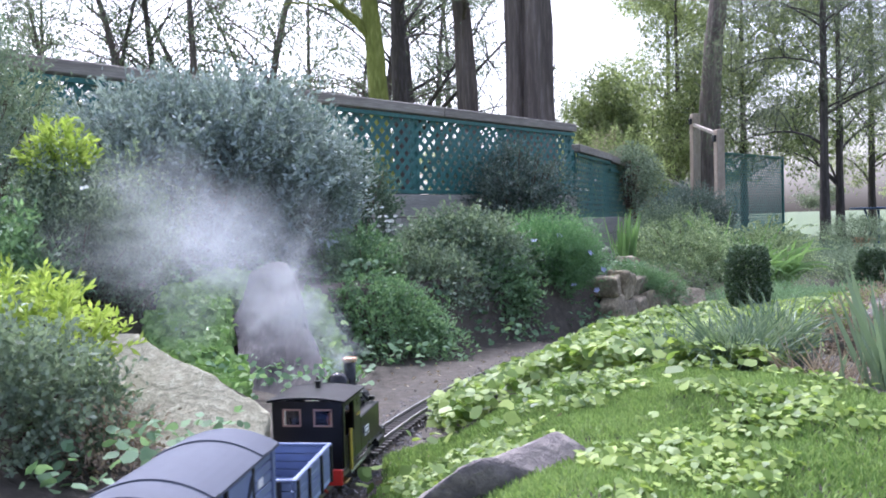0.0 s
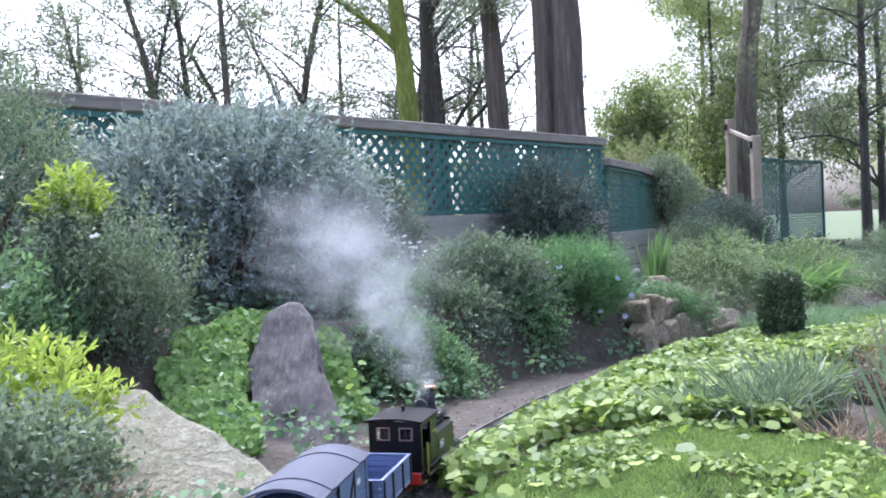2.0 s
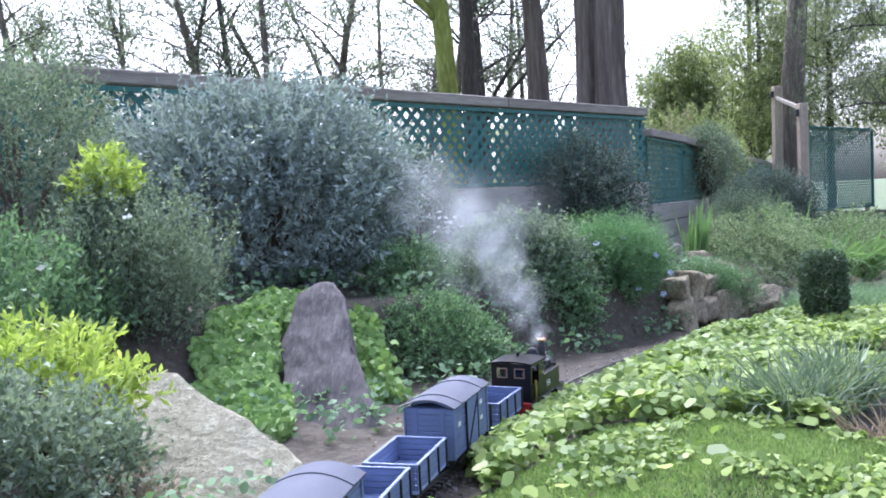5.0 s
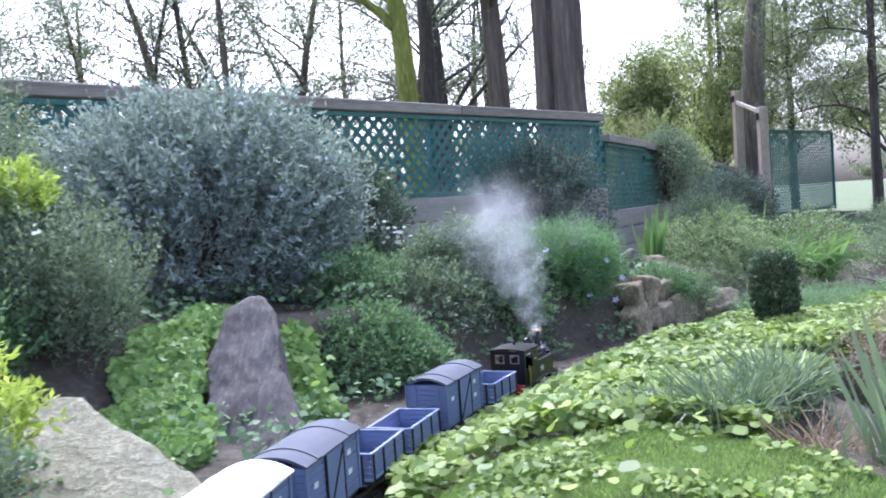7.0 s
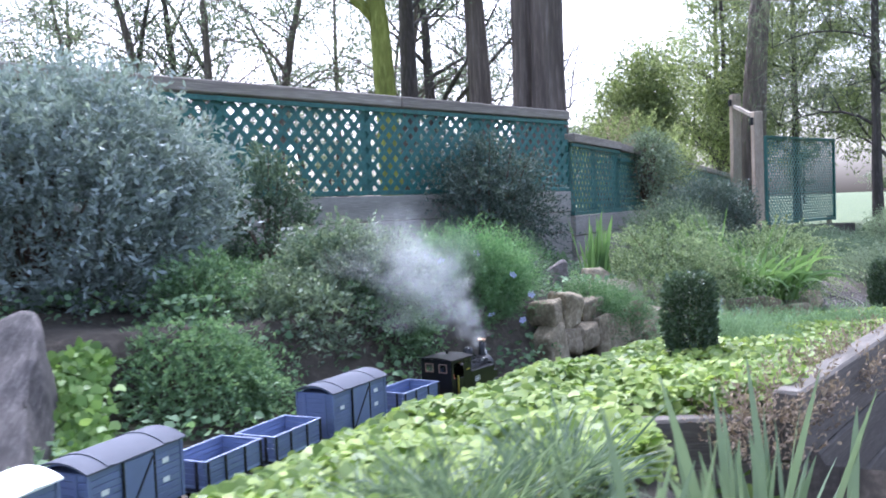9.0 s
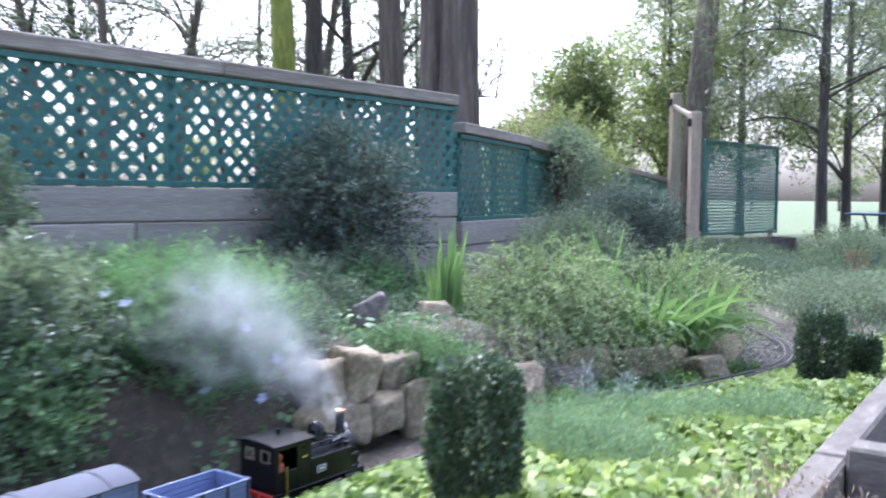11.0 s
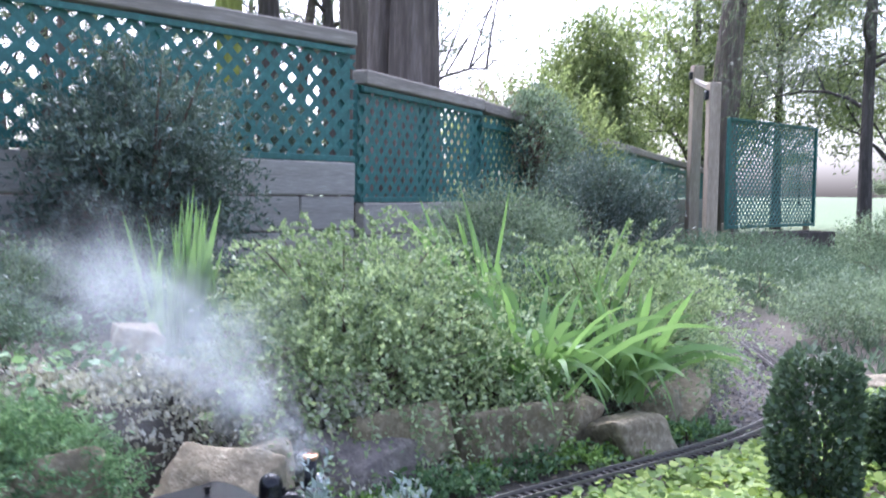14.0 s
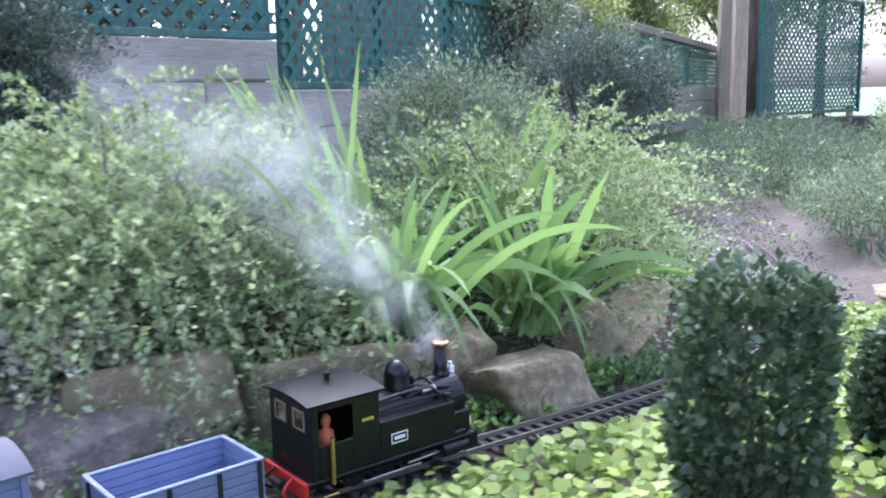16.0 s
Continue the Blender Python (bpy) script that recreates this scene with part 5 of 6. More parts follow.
shrub("fence_creeper", "tangled brown-green creeper hanging over the lower fence", 1.86, 11.75, 0.3, 0.55, 0.85, L_OLIVE, 700, 12, 0.045, 0.016, 0.22, 0.2, 0.3, 30, base=0.72, droop=0.8)
shrub("fence_creeper", "twiggy brown creeper stems on the lower fence", 1.98, 12.2, 0.2, 0.35, 0.8, L_DRY, 200, 9, 0.035, 0.010, 0.26, 0.1, 0.3, 34, base=0.45, droop=0.6)
rh = random.Random(77)
for gap_ in (0.3, 0.85, 3.3, 5.2):
    d_ = Vector((FENCE_A[0] - FENCE_B[0], FENCE_A[1] - FENCE_B[1])).normalized()
    px_, py_ = FENCE_B[0] + d_.x * gap_ - d_.y * -0.75, FENCE_B[1] + d_.y * gap_ + d_.x * -0.75
    shrub("hedge_shrub", "dark leafy shrub growing behind the lattice fence", px_, py_, rh.uniform(0.35, 0.5), 0.4, rh.uniform(0.6, 0.85), L_DEEP, 520, 10, 0.05, 0.02, 0.16, 0.5, 0.3, 8, base=0.6, group="shrubs behind the fence")


# ---- garden furniture ----
def iron_chair(x, y, rz, label):
    z0 = float(land(x, y))
    ch = empty("garden_chair", pose(x, y, z0, 0, 0, rz), label, "chair", "cast iron garden chairs")
    bm = bmesh.new()
    lathe(bm, [(0.20, 0.42), (0.225, 0.43), (0.225, 0.445), (0.20, 0.45)], 20)
    part("seat", bm, P_CHAIR, ch)
    for sx in (-1, 1):
        for sy in (-1, 1):
            bm = bmesh.new()
            tube(bm, curve_pts((0.15 * sx, 0.15 * sy, 0.42), (0.2 * sx, 0.2 * sy, 0), (0.05 * sx, 0.05 * sy, 0.02), 6), [0.02, 0.018, 0.016, 0.013, 0.012, 0.013, 0.018], 7)
            part("leg", bm, P_CHAIR, ch)
    bm = bmesh.new()
    arc = [Vector((0.23 * math.cos(a), 0.2, 0.45 + 0.46 * math.sin(a))) for a in np.linspace(0, math.pi, 15)]
    tube(bm, arc, [0.016] * 15, 7)
    part("back_frame", bm, P_CHAIR, ch)
    for cx, cz, rr in ((0, 0.72, 0.085), (-0.1, 0.6, 0.06), (0.1, 0.6, 0.06), (0, 0.54, 0.05), (-0.11, 0.74, 0.045), (0.11, 0.74, 0.045)):
        bm = bmesh.new()
        ring = [Vector((cx + rr * math.cos(a), 0.2, cz + rr * math.sin(a))) for a in np.linspace(0, 2 * math.pi, 13)]
        tube(bm, ring, [0.010] * 13, 6)
        part("scroll", bm, P_CHAIR, ch)
    return ch


iron_chair(6.02, 12.5, 160, "dark blue cast-iron garden chair with scrolled back")
iron_chair(6.5, 12.1, 60, "dark blue cast-iron garden chair beside another")
tb = empty("garden_table", pose(6.1, 13.9, float(land(6.1, 13.9))), "dark cast-iron garden table on thin legs", "table")
bm = bmesh.new()
lathe(bm, [(0.44, 0.72), (0.46, 0.73), (0.46, 0.745), (0.44, 0.75)], 28)
part("tabletop", bm, P_CHAIR, tb)
for k in range(3):
    bm = bmesh.new()
    a = k * 2.1
    tube(bm, curve_pts((0.3 * math.cos(a), 0.3 * math.sin(a), 0.72), (0.36 * math.cos(a), 0.36 * math.sin(a), 0), (-0.12 * math.cos(a), -0.12 * math.sin(a), 0), 6), [0.018] * 7, 7)
    part("leg", bm, P_CHAIR, tb)
pot = empty("plant_pot", pose(5.55, 13.2, float(land(5.55, 13.2))), "terracotta pot on the lawn near the table", "pot")
bm = bmesh.new()
lathe(bm, [(0.10, 0), (0.15, 0.24), (0.17, 0.245), (0.17, 0.29), (0.145, 0.29), (0.13, 0.22)], 20)
part("body", bm, P_POT, pot)
tag = empty("plant_tag", pose(-1.72, 2.05, 0.3), "green plastic plant tag on a stake", "tag")
bm = bmesh.new()
box(bm, 0.035, 0.006, 0.028, z=0.36, bevel=0.003)
part("label", bm, P_TAG, tag)
bm = bmesh.new()
rod(bm, (0, 0, 0), (0, 0, 0.365), 0.003, seg=8)
part("stake", bm, P_TAG, tag)


# ---- the train ----
def wheelset(parent, y, r=0.017, gauge=0.045):
    bm = bmesh.new()
    m = Matrix.Translation((0, y, r)) @ Matrix.Rotation(radians(90), 4, "Y")
    g = gauge / 2
    lathe(bm, [(0.003, -g - 0.006), (r * 0.85, -g - 0.006), (r, -g - 0.005), (r, -g + 0.001), (r * 1.12, -g + 0.002), (r * 1.12, -g + 0.004), (0.003, -g + 0.004),
               (0.003, g - 0.004), (r * 1.12, g - 0.004), (r * 1.12, g - 0.002), (r, g - 0.001), (r, g + 0.005), (r * 0.85, g + 0.006), (0.003, g + 0.006)], 16, m)
    return part("wheelset", bm, P_IRON, parent)


def underframe(v, L, W):
    bm = bmesh.new()
    box(bm, W * 0.9, L, 0.012, z=0.030, bevel=0.002)
    part("underframe", bm, P_IRON, v)
    for s in (-1, 1):
        bm = bmesh.new()
        box(bm, W * 0.75, 0.008, 0.02, y=s * (L / 2 - 0.004), z=0.027, bevel=0.002)
        part("headstock", bm, P_BLUE, v)
        bm = bmesh.new()
        rod(bm, (0, s * L / 2, 0.036), (0, s * (L / 2 + 0.014), 0.036), 0.004)
        rod(bm, (-0.012, s * (L / 2 + 0.015), 0.036), (0.012, s * (L / 2 + 0.015), 0.036), 0.005)
        part("coupling", bm, P_IRON, v)
        wheelset(v, s * L * 0.29)
        for k in (-1, 1):
            bm = bmesh.new()
            box(bm, 0.006, 0.03, 0.022, x=k * 0.036, y=s * L * 0.29, z=0.010, bevel=0.002)
            part("axle_box", bm, P_IRON, v)


WAGON_W = 0.135


def open_wagon(L=0.235):
    v = empty("open_wagon", Matrix(), "blue-grey open goods wagon, empty, rolling on the garden track", "wagon", "open wagons of the train")
    W, H, z0 = WAGON_W, 0.058, 0.040
    underframe(v, L, W)
    bm = bmesh.new()
    box(bm, W, L, 0.008, z=z0, bevel=0.001)
    part("floor_plank", bm, P_BLUE_IN, v)
    for s in (-1, 1):
        for r in range(4):
            bm = bmesh.new()
            box(bm, 0.006, L, H / 4 - 0.001, x=s * (W / 2 - 0.003), z=z0 + 0.008 + r * H / 4, bevel=0.0012)
            part("side_plank", bm, P_BLUE, v)
            bm = bmesh.new()
            box(bm, W - 0.013, 0.006, H / 4 - 0.001, y=s * (L / 2 - 0.003), z=z0 + 0.008 + r * H / 4, bevel=0.0012)
            part("end_plank", bm, P_BLUE, v)
        bm = bmesh.new()
        box(bm, 0.009, L + 0.002, 0.004, x=s * (W / 2 - 0.003), z=z0 + 0.008 + H, bevel=0.0012)
        part("top_capping", bm, P_BLUE, v)
        bm = bmesh.new()
        box(bm, W - 0.01, 0.009, 0.004, y=s * (L / 2 - 0.003), z=z0 + 0.008 + H, bevel=0.0012)
        part("top_capping", bm, P_BLUE, v)
        for k in (-0.46, -0.17, 0.17, 0.46):
            bm = bmesh.new()
            box(bm, 0.004, 0.007, H + 0.01, x=s * (W / 2 + 0.002), y=k * L, z=z0, bevel=0.001)
            part("strap", bm, P_IRON, v)
        for k in (-0.3, 0.3):
            bm = bmesh.new()
            box(bm, 0.008, 0.004, H + 0.01, x=k * W, y=s * (L / 2 + 0.002), z=z0, bevel=0.001)
            part("strap", bm, P_IRON, v)
    return v


def arched(bm, W, L, z, rise, over, thick, seg=12):
    """A curved roof across the width."""
    rings = []
    for k in range(seg + 1):
        t = -1 + 2 * k / seg
        x = t * (W / 2 + over)
        zz = z + rise * (1 - t * t)
        rings.append([bm.verts.new((x, y, zz + h)) for y in (-L / 2 - over, L / 2 + over) for h in (0, thick)])
    for a, b in zip(rings, rings[1:]):
        for i, j in ((1, 3), (3, 2), (2, 0), (0, 1)):
            bm.faces.new((a[i], a[j], b[j], b[i]))
    bm.faces.new([rings[0][i] for i in (0, 1, 3, 2)])
    bm.faces.new([rings[-1][i] for i in (2, 3, 1, 0)])
    bmesh.ops.recalc_face_normals(bm, faces=bm.faces)


def box_van(label, roof, L=0.305, H=0.136):
    v = empty("box_van", Matrix(), label, "wagon", "covered vans of the train")
    W, z0 = WAGON_W, 0.042
    underframe(v, L, W)
    bm = bmesh.new()
    box(bm, W - 0.006, L - 0.006, H, z=z0, bevel=0.002)
    part("body", bm, P_BLUE, v)
    n = 9
    for s in (-1, 1):
        for r in range(n):
            bm = bmesh.new()
            box(bm, W - 0.004, 0.004, H / n - 0.0015, y=s * (L / 2 - 0.002), z=z0 + r * H / n, bevel=0.0012)
            part("end_plank", bm, P_BLUE, v)
            bm = bmesh.new()
            box(bm, 0.004, L - 0.004, H / n - 0.0015, x=s * (W / 2 - 0.002), z=z0 + r * H / n, bevel=0.0012)
            part("side_plank", bm, P_BLUE, v)
        for k in (-0.49, 0.49):
            bm = bmesh.new()
            box(bm, 0.005, 0.010, H, x=s * (W / 2 + 0.001), y=k * L, z=z0, bevel=0.001)
            part("corner_post", bm, P_BLUE, v)
        for k in (-0.28, 0.28):
            bm = bmesh.new()
            box(bm, 0.010, 0.005, H, x=k * W, y=s * (L / 2 + 0.001), z=z0, bevel=0.001)
            part("end_post", bm, P_BLUE, v)
        bm = bmesh.new()
        box(bm, 0.005, 0.095, H - 0.006, x=s * (W / 2 + 0.002), z=z0 + 0.002, bevel=0.001)
        door = part("door", bm, P_BLUE, v)
        bm = bmesh.new()
        rod(bm, (s * (W / 2 + 0.006), -0.044, z0 + 0.008), (s * (W / 2 + 0.006), 0.044, z0 + H - 0.012), 0.0022)
        part("brace", bm, P_IRON, door)
        for k in (-0.05, 0.05):
            bm = bmesh.new()
            box(bm, 0.005, 0.005, H, x=s * (W / 2 + 0.004), y=k, z=z0, bevel=0.001)
            part("door_post", bm, P_IRON, door)
        for k, zz in ((-0.34, 0.08), (0.3, 0.095), (0.3, 0.05)):
            bm = bmesh.new()
            box(bm, 0.001, 0.022, 0.012, x=s * (W / 2 + 0.0012), y=k * L, z=z0 + zz)
            part("lettering_bar", bm, P_WHITE, v)
    bm = bmesh.new()
    arched(bm, W, L, z0 + H, 0.021, 0.008, 0.004)
    part("roof", bm, roof, v)
    for k in (-0.3, 0.3):
        bm = bmesh.new()
        arched(bm, W + 0.002, 0.003, z0 + H + 0.002, 0.0215, 0.0075, 0.004)
        part("roof_strip", bm, roof, v, at=pose(0, k * L, 0))
    # the gable under the arch
    for s in (-1, 1):
        bm = bmesh.new()
        arched(bm, W - 0.012, 0.004, z0 + H - 0.004, 0.018, 0.0, 0.004)
        part("gable", bm, P_BLUE, v, at=pose(0, s * (L / 2 - 0.008), 0))
    return v


def steam_loco():
    v = empty("steam_locomotive", Matrix(), "black model side-tank steam locomotive with copper-capped chimney, in steam", "locomotive")
    W, L = 0.138, 0.35
    def add(name, fn, mat, label="", parent=v, smooth=False):
        bm = bmesh.new()
        fn(bm)
        return part(name, bm, mat, parent, label, smooth=smooth)
    add("frame", lambda b: box(b, 0.075, L, 0.022, z=0.022, bevel=0.002), P_BLACK)
    add("running_plate", lambda b: box(b, W, L, 0.006, z=0.044, bevel=0.002), P_BLACK)
    for s, nm in ((1, "front_beam"), (-1, "rear_beam")):
        add(nm, lambda b, s=s: box(b, W, 0.008, 0.03, y=s * L / 2, z=0.022, bevel=0.002), P_BLACK if s > 0 else P_RED, "red-painted rear buffer beam" if s < 0 else "")
        add("buffer", lambda b, s=s: (rod(b, (0, s * (L / 2), 0.036), (0, s * (L / 2 + 0.016), 0.036), 0.006), rod(b, (-0.016, s * (L / 2 + 0.016), 0.036), (0.016, s * (L / 2 + 0.016), 0.036), 0.007)), P_IRON)
    # boiler, smokebox, tanks
    ax = 0.104
    add("boiler", lambda b: rod(b, (0, -0.035, ax), (0, 0.115, ax), 0.040, seg=28), P_BLACK, smooth=False)
    add("smokebox", lambda b: rod(b, (0, 0.112, ax), (0, 0.172, ax), 0.043, seg=28), P_BLACK)
    add("smokebox_door", lambda b: lathe(b, [(0.038, 0), (0.036, 0.006), (0.02, 0.011), (0.004, 0.013)], 24, Matrix.Translation((0, 0.172, ax)) @ Matrix.Rotation(radians(-90), 4, "X")), P_BLACK)
    for k in (-0.005, 0.05, 0.085):
        add("boiler_band", lambda b, k=k: rod(b, (0, k, ax), (0, k + 0.003, ax), 0.0408, seg=28), P_IRON)
    for s in (-1, 1):
        tank = add("side_tank", lambda b, s=s: box(b, 0.028, 0.162, 0.068, x=s * (W / 2 - 0.014), y=0.047, z=0.050, bevel=0.002), P_BLACK)
        plate = add("name_plate", lambda b, s=s: box(b, 0.002, 0.034, 0.018, x=s * (W / 2 + 0.001), y=0.004, z=0.075, bevel=0.0008), P_BLACK, "small black plate with pale border", parent=tank)
        for dz in (0, 0.016):
            add("plate_border", lambda b, s=s, dz=dz: box(b, 0.0012, 0.034, 0.0018, x=s * (W / 2 + 0.0022), y=0.004, z=0.075 + dz), P_WHITE, parent=tank)
        for dy in (-0.016, 0.016):
            add("plate_border", lambda b, s=s, dy=dy: box(b, 0.0012, 0.0018, 0.018, x=s * (W / 2 + 0.0022), y=0.004 + dy, z=0.075), P_WHITE, parent=tank)
        add("plate_bar", lambda b, s=s: box(b, 0.0012, 0.022, 0.006, x=s * (W / 2 + 0.0022), y=0.004, z=0.081), P_WHITE, parent=tank)
        add("cab_plate", lambda b, s=s: box(b, 0.0015, 0.022, 0.006, x=s * (W / 2 + 0.001), y=-0.058, z=0.128), P_BRASS)
        add("tank_filler", lambda b, s=s: rod(b, (s * (W / 2 - 0.014), 0.12, 0.122), (s * (W / 2 - 0.014), 0.12, 0.13), 0.007), P_BLACK, parent=tank)
        add("handrail", lambda b, s=s: rod(b, (s * 0.042, -0.03, 0.127), (s * 0.042, 0.15, 0.127), 0.0016, seg=8), P_IRON)
        # cylinders, rods and wheels
        cyl = add("cylinder", lambda b, s=s: (box(b, 0.022, 0.042, 0.028, x=s * 0.055, y=0.125, z=0.016, bevel=0.003)), P_BLACK)
        add("piston_rod", lambda b, s=s: rod(b, (s * 0.058, 0.105, 0.028), (s * 0.058, 0.03, 0.026), 0.002, seg=8), P_STEEL, parent=cyl)
        add("coupling_rod", lambda b, s=s: box(b, 0.003, 0.12, 0.006, x=s * 0.054, y=0.0, z=0.012, bevel=0.001), P_STEEL)
        # cab sides with an open doorway
        for nm, y, ly, z, h in (("cab_side", -0.1555, 0.013, 0.05, 0.125), ("cab_side", -0.059, 0.052, 0.05, 0.125), ("cab_side", -0.117, 0.064, 0.05, 0.056), ("cab_side", -0.117, 0.064, 0.163, 0.012)):
            add(nm, lambda b, s=s, y=y, ly=ly, z=z, h=h: box(b, 0.004, ly, h, x=s * (W / 2 - 0.002), y=y, z=z, bevel=0.0012), P_BLACK)
        add("grab_rail", lambda b, s=s: rod(b, (s * (W / 2 + 0.004), -0.128, 0.04), (s * (W / 2 + 0.004), -0.128, 0.118), 0.0038, seg=8), P_BRASS)
        add("cab_step", lambda b, s=s: box(b, 0.012, 0.03, 0.004, x=s * (W / 2 - 0.008), y=-0.13, z=0.016, bevel=0.001), P_BRASS)
    for y in (-0.06, 0.0, 0.06):
        wheelset(v, y, 0.021)
    # cab ends with two windows each
    for s, y in ((-1, -0.16), (1, -0.036)):
        for x, w, z, h in ((0, W - 0.008, 0.05, 0.078), (0, W - 0.008, 0.161, 0.014), (-0.056, 0.018, 0.128, 0.033), (0.056, 0.018, 0.128, 0.033), (0, 0.026, 0.128, 0.033)):
            add("cab_end", lambda b, y=y, x=x, w=w, z=z, h=h: box(b, w, 0.004, h, x=x, y=y, z=z), P_BLACK)
        for x in (-0.030, 0.030):
            fr = empty("window", pose(x, y - 0.0028 if s < 0 else y + 0.0028, 0.128))
            fr.parent = v
            for dx, dz, w, h in ((0, 0, 0.036, 0.003), (0, 0.030, 0.036, 0.003), (-0.0165, 0, 0.003, 0.033), (0.0165, 0, 0.003, 0.033)):
                add("window_frame", lambda b, dx=dx, dz=dz, w=w, h=h: box(b, w, 0.003, h, x=dx, z=dz), P_FRAME, parent=fr)
            add("pane", lambda b: box(b, 0.030, 0.001, 0.030, z=0.0015), M_GLASS, parent=fr)
    def roof(b):
        arched(b, W, 0.136, 0.1735, 0.007, 0.006, 0.004)
    add("cab_roof", roof, P_CABROOF).matrix_basis = pose(0, -0.098, 0)
    add("roof_ventilator", lambda b: (rod(b, (0.0, -0.09, 0.187), (0.0, -0.09, 0.20), 0.005), rod(b, (0, -0.09, 0.198), (0, -0.09, 0.201), 0.007)), P_BLACK)
    add("safety_valve", lambda b: (rod(b, (-0.012, -0.018, 0.135), (-0.012, -0.018, 0.162), 0.004), rod(b, (0.01, -0.018, 0.135), (0.01, -0.018, 0.156), 0.005)), P_BRASS)
    add("steam_dome", lambda b: lathe(b, [(0.029, 0.136), (0.024, 0.146), (0.0235, 0.170), (0.020, 0.182), (0.012, 0.190), (0.002, 0.193)], 28, Matrix.Translation((0, 0.052, 0))), P_BLACK, smooth=True)
    chim = add("chimney", lambda b: lathe(b, [(0.019, 0.141), (0.0145, 0.149), (0.0125, 0.157), (0.0130, 0.200)], 22, Matrix.Translation((0, 0.150, 0))), P_BLACK, smooth=True)
    add("chimney_cap", lambda b: lathe(b, [(0.0132, 0.199), (0.0165, 0.203), (0.017, 0.206), (0.015, 0.209), (0.012, 0.210), (0.0112, 0.204)], 22, Matrix.Translation((0, 0.150, 0))), P_COPPER, "bright copper chimney cap", parent=chim)
    for x, z in ((0.0, 0.142), (0.045, 0.056), (-0.045, 0.056)):
        add("lamp", lambda b, x=x, z=z: (box(b, 0.014, 0.012, 0.016, x=x, y=0.172, z=z, bevel=0.002), rod(b, (x, 0.172, z + 0.016), (x, 0.172, z + 0.023), 0.004)), P_WHITE, "small white headlamp")
    add("steam_pipe", lambda b: tube(b, curve_pts((0.03, -0.03, 0.135), (0.034, 0.14, 0.133), (0.004, 0, 0.01), 6), [0.0035] * 7, 8), P_IRON)
    add("lubricator", lambda b: rod(b, (0.034, 0.078, 0.138), (0.034, 0.108, 0.138), 0.006), P_STEEL)
    for s in (-1, 1):
        add("smokebox_saddle", lambda b, s=s: box(b, 0.030, 0.048, 0.040, x=s * 0.040, y=0.150, z=0.050, bevel=0.003), P_BLACK)
        add("valve_chest", lambda b, s=s: (box(b, 0.012, 0.05, 0.016, x=s * 0.062, y=0.128, z=0.044, bevel=0.002), rod(b, (s * 0.062, 0.10, 0.03), (s * 0.062, 0.155, 0.03), 0.012, seg=16)), P_BLACK)
        add("front_valance", lambda b, s=s: box(b, 0.004, 0.03, 0.03, x=s * (W / 2 - 0.002), y=0.16, z=0.018, bevel=0.001), P_BLACK)
        for zz in (0.008, 0.022):
            add("front_step", lambda b, s=s, zz=zz: box(b, 0.014, 0.024, 0.003, x=s * (W / 2 - 0.008), y=0.088, z=zz), P_IRON)
        add("pipe", lambda b, s=s: tube(b, curve_pts((s * 0.02, 0.06, 0.146), (s * 0.048, 0.12, 0.12), (0, 0, 0.012), 6), [0.0025] * 7, 7), P_IRON)
    add("whistle", lambda b: (rod(b, (0.014, 0.075, 0.142), (0.014, 0.075, 0.162), 0.003), rod(b, (0.006, 0.075, 0.156), (0.022, 0.075, 0.156), 0.0025)), P_IRON)
    add("gas_tank", lambda b: rod(b, (-0.045, -0.145, 0.07), (0.045, -0.145, 0.07), 0.012, seg=16), P_IRON)
    for x in (-0.03, 0.03):
        add("hose", lambda b, x=x: tube(b, curve_pts((x, -L / 2 - 0.002, 0.05), (x * 1.3, -L / 2 - 0.006, 0.012), (0, -0.02, 0), 6), [0.003] * 7, 7), P_RED if x > 0 else P_IRON)
    return v


def driver_figure():
    """A small moulded figure in the cab, one plain mesh."""
    bm = bmesh.new()
    lathe(bm, [(0.010, 0), (0.014, 0.02), (0.015, 0.045), (0.012, 0.06), (0.005, 0.064), (0.0085, 0.072), (0.009, 0.08), (0.004, 0.088)], 14)
    ob = new("driver_figure", mesh_of("driver_figure", bm, P_DOLL, True))
    return tagged(ob, "small orange moulded toy figure in the cab", "figurine")


LOCO = steam_loco()
SIZE = 0.93
FIGURE = driver_figure()
VANS = []
V_OPEN = open_wagon()
V_VAN = box_van("blue-grey planked covered van with arched grey roof", P_ROOF)
V_WHITE = box_van("blue-grey covered van with a clean white arched roof", P_WHITE_ROOF)
# vehicle, distance of its centre behind the chimney
o1, o2, o3, o4, o5, o6 = 0.495, 0.855, 1.17, 1.44, 1.77, 2.13
TRAIN = [(LOCO, 0.1455), (FIGURE, 0.1455 + 0.112), (V_OPEN, o1), (V_VAN, o2), (copy_thing(V_OPEN, Matrix()), o3), (copy_thing(V_OPEN, Matrix()), o4), (copy_thing(V_VAN, Matrix()), o5), (V_WHITE, o6)]
for v, back in TRAIN:
    v.scale = (SIZE, SIZE, SIZE) if back > 0.4 else (0.97, 0.97, 0.97)


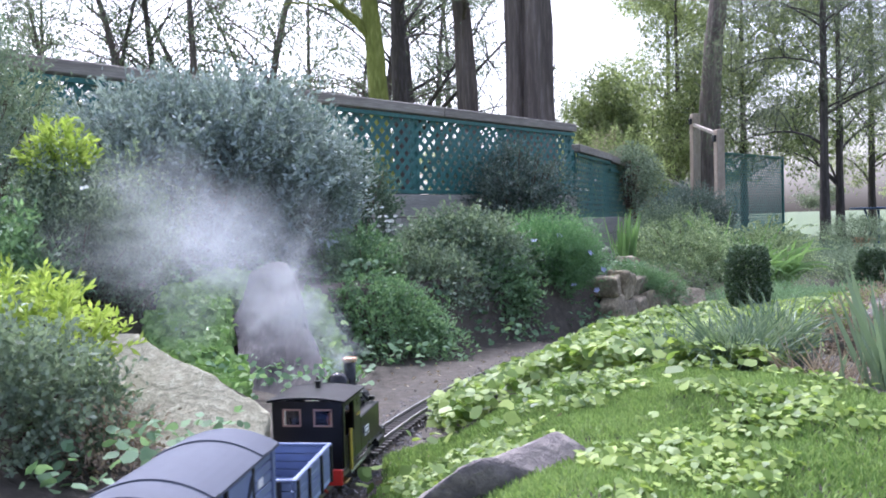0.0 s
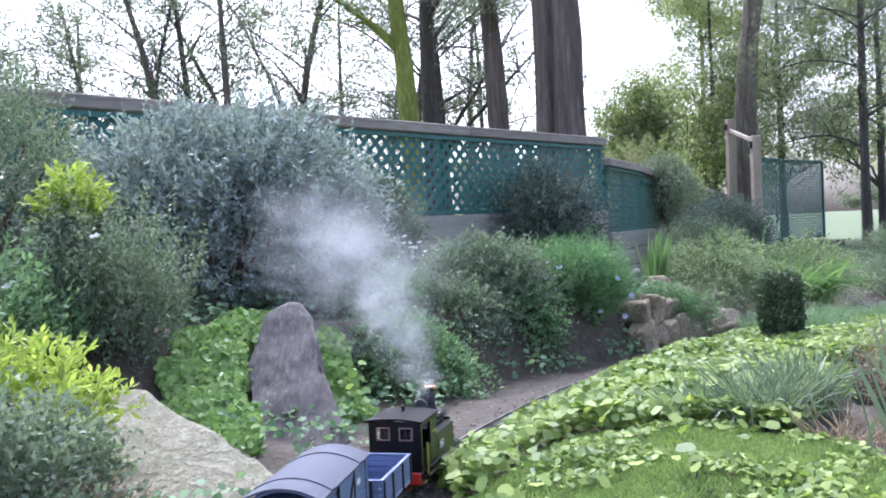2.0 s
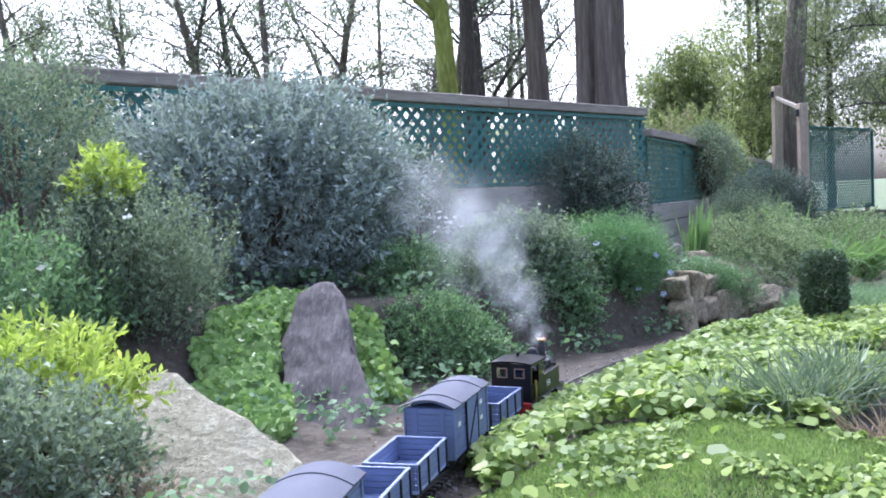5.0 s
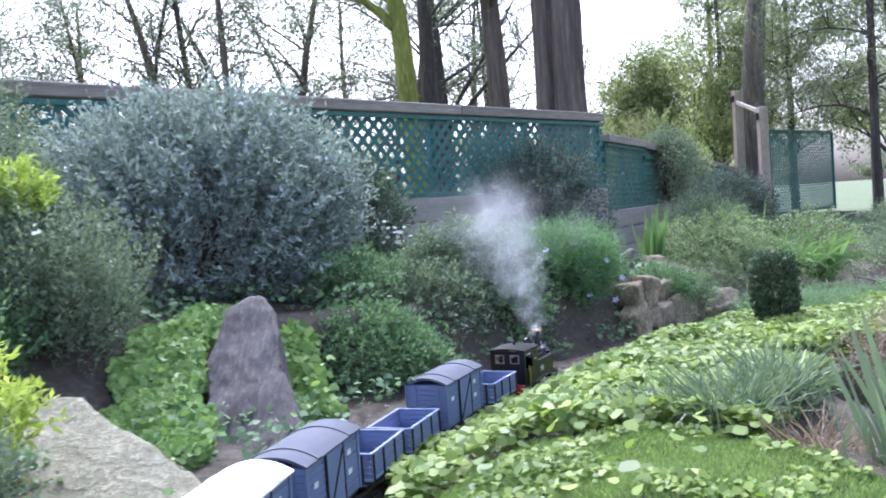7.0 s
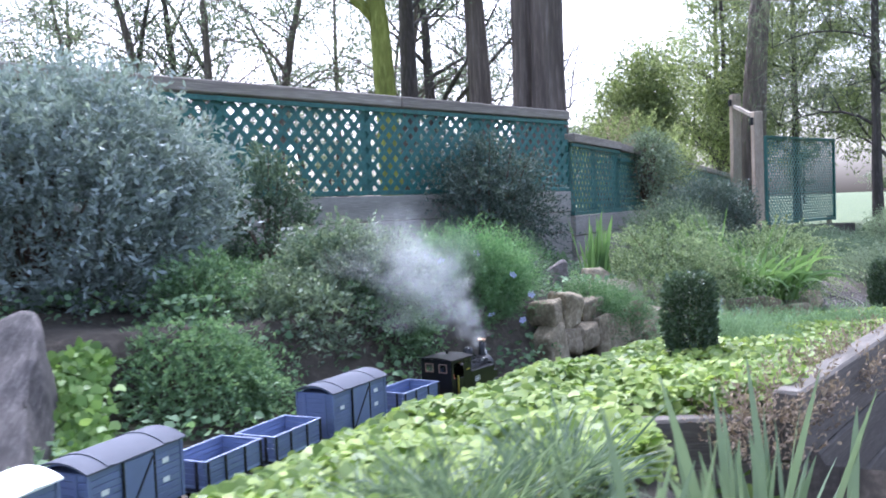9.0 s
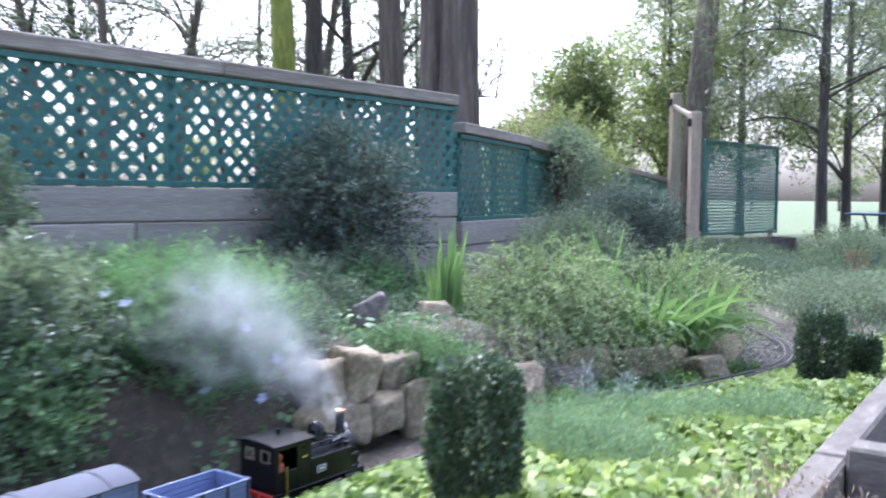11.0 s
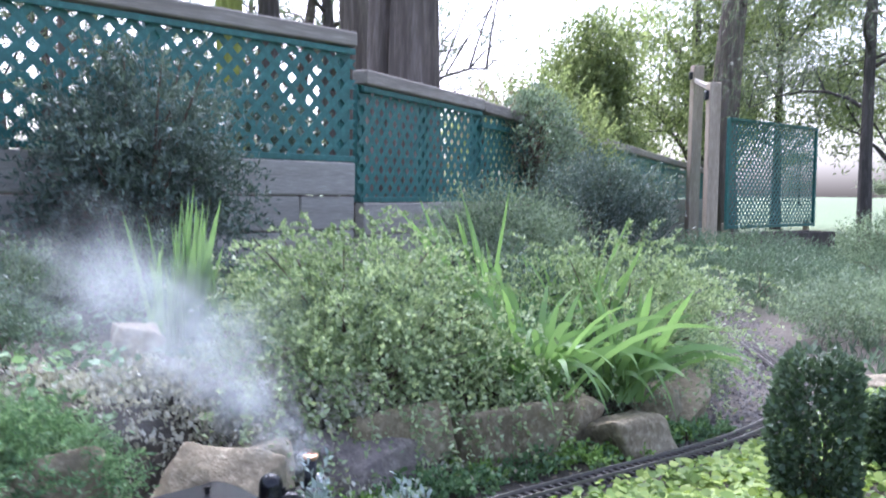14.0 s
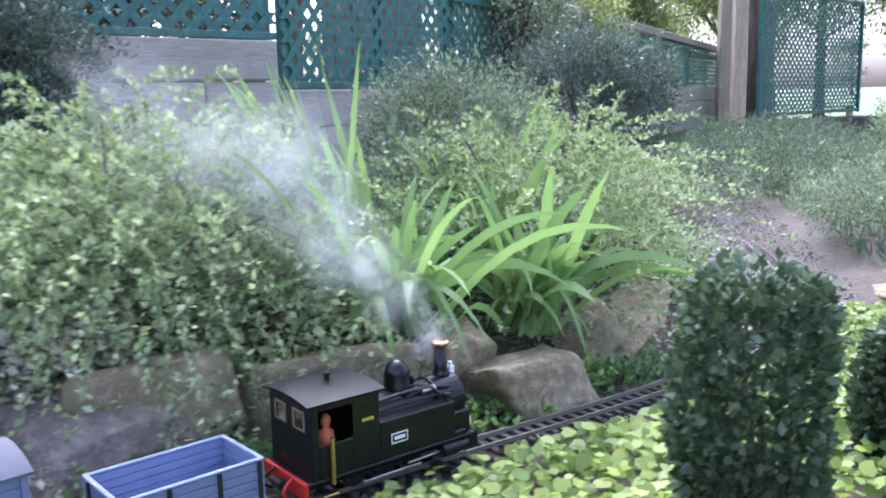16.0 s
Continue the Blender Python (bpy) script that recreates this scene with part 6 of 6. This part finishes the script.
# ---- steam ----
def puff(radius, n, dens, seed):
    """A soft rounded bank of steam: many thin veils, each clear at its rim."""
    rng = np.random.default_rng(seed)
    c = rng.normal(0, 0.42, (n, 3)) * radius * np.array([1.0, 0.8, 0.9])
    nor = unit(rng.normal(size=(n, 3)))
    a = unit(np.cross(nor, rng.normal(size=(n, 3))))
    b = np.cross(nor, a)
    R = radius * rng.uniform(0.45, 0.95, n)[:, None]
    k = 12
    verts, faces, val = [], [], []
    ring = [c + nor * R * 0.12]
    for j in range(k):
        t = 2 * math.pi * j / k
        ring.append(c + R * (a * math.cos(t) + b * math.sin(t)))
    v = np.stack(ring, 1).reshape(-1, 3)
    for i in range(n):
        o = i * (k + 1)
        for j in range(k):
            faces.append((o, o + 1 + j, o + 1 + (j + 1) % k))
    me = bpy.data.meshes.new("steam_puff")
    me.from_pydata([tuple(q) for q in v], [], faces)
    at = me.attributes.new("veil", "FLOAT", "POINT")
    d = np.zeros((n, k + 1), dtype=np.float32)
    d[:, 0] = dens * rng.uniform(0.6, 1.3, n)
    at.data.foreach_set("value", d.ravel())
    for p in me.polygons:
        p.use_smooth = True
    me.materials.append(M_STEAM)
    return tagged(new("steam_puff", me), "soft white puff of steam drifting from the chimney", "steam", "steam puffs", "stuff")


PUFFS = [puff(0.04 + 0.0165 * i, 20, 0.25 * (1 - 0.06 * i), 200 + i) for i in range(10)]


def chimney_arc(t):
    ts = [0, 1.5, 2.5, 3.0, 5.5, 7, 8, 10.5, 14.5, 15, 15.5, 16]
    ys = [1.21, 1.69, 1.96, 2.08, 2.66, 3.08, 3.36, 4.15, 5.64, 5.81, 6.0, 6.18]
    return float(np.interp(t, ts, [arc_at_y(y) for y in ys]))


# drift of the steam's far end from the chimney, in metres, by time
PLUME = [(0.0, (-0.42, 0.0, 0.34)), (0.5, (-0.36, 0.0, 0.30)), (1.0, (-0.26, 0.0, 0.46)), (1.5, (-0.30, 0.0, 0.46)), (2.5, (-0.25, 0.0, 0.48)), (3.2, (-0.2, 0.0, 0.5)), (5.5, (-0.38, 0.1, 0.55)), (7.0, (-0.15, 0.05, 0.55)),
         (8.2, (-0.28, 0.05, 0.36)), (10.5, (-0.45, 0.05, 0.4)), (12.0, (-0.4, -0.05, 0.25)), (13.0, (-0.5, 0, 0.25)), (14.5, (-0.55, 0.15, 0.4)), (16.0, (-0.62, 0.25, 0.42))]


def motions():
    steps = [i * 0.5 for i in range(33)]
    for v, back in TRAIN:
        rows = []
        for t in steps:
            x, y, hd = on_line(chimney_arc(t) - back)
            z = rail_z(y) + (0.05 if v is FIGURE else 0.0)
            m = pose(x, y, z, 0, 0, -hd)
            rows.append((t, m @ pose(0.03, 0, 0) if v is FIGURE else m))
        walk(v, rows)
    for i, p in enumerate(PUFFS):
        f = (i + 0.3) / len(PUFFS)
        rows = []
        for t in steps:
            x, y, hd = on_line(chimney_arc(t))
            d = [np.interp(t, [q[0] for q in PLUME], [q[1][k] for q in PLUME]) for k in range(3)]
            w = 0.035 * f
            rows.append((t, pose(x + d[0] * f + w * math.sin(t * 1.9 + i * 2.1), y + d[1] * f + w * math.sin(t * 1.3 + i),
                                 rail_z(y) + 0.195 + d[2] * f ** 0.8 + w * math.sin(t * 1.6 + i * 1.4), 0, 0, 25 * math.sin(t * 0.5 + i))))
        walk(p, rows)


motions()
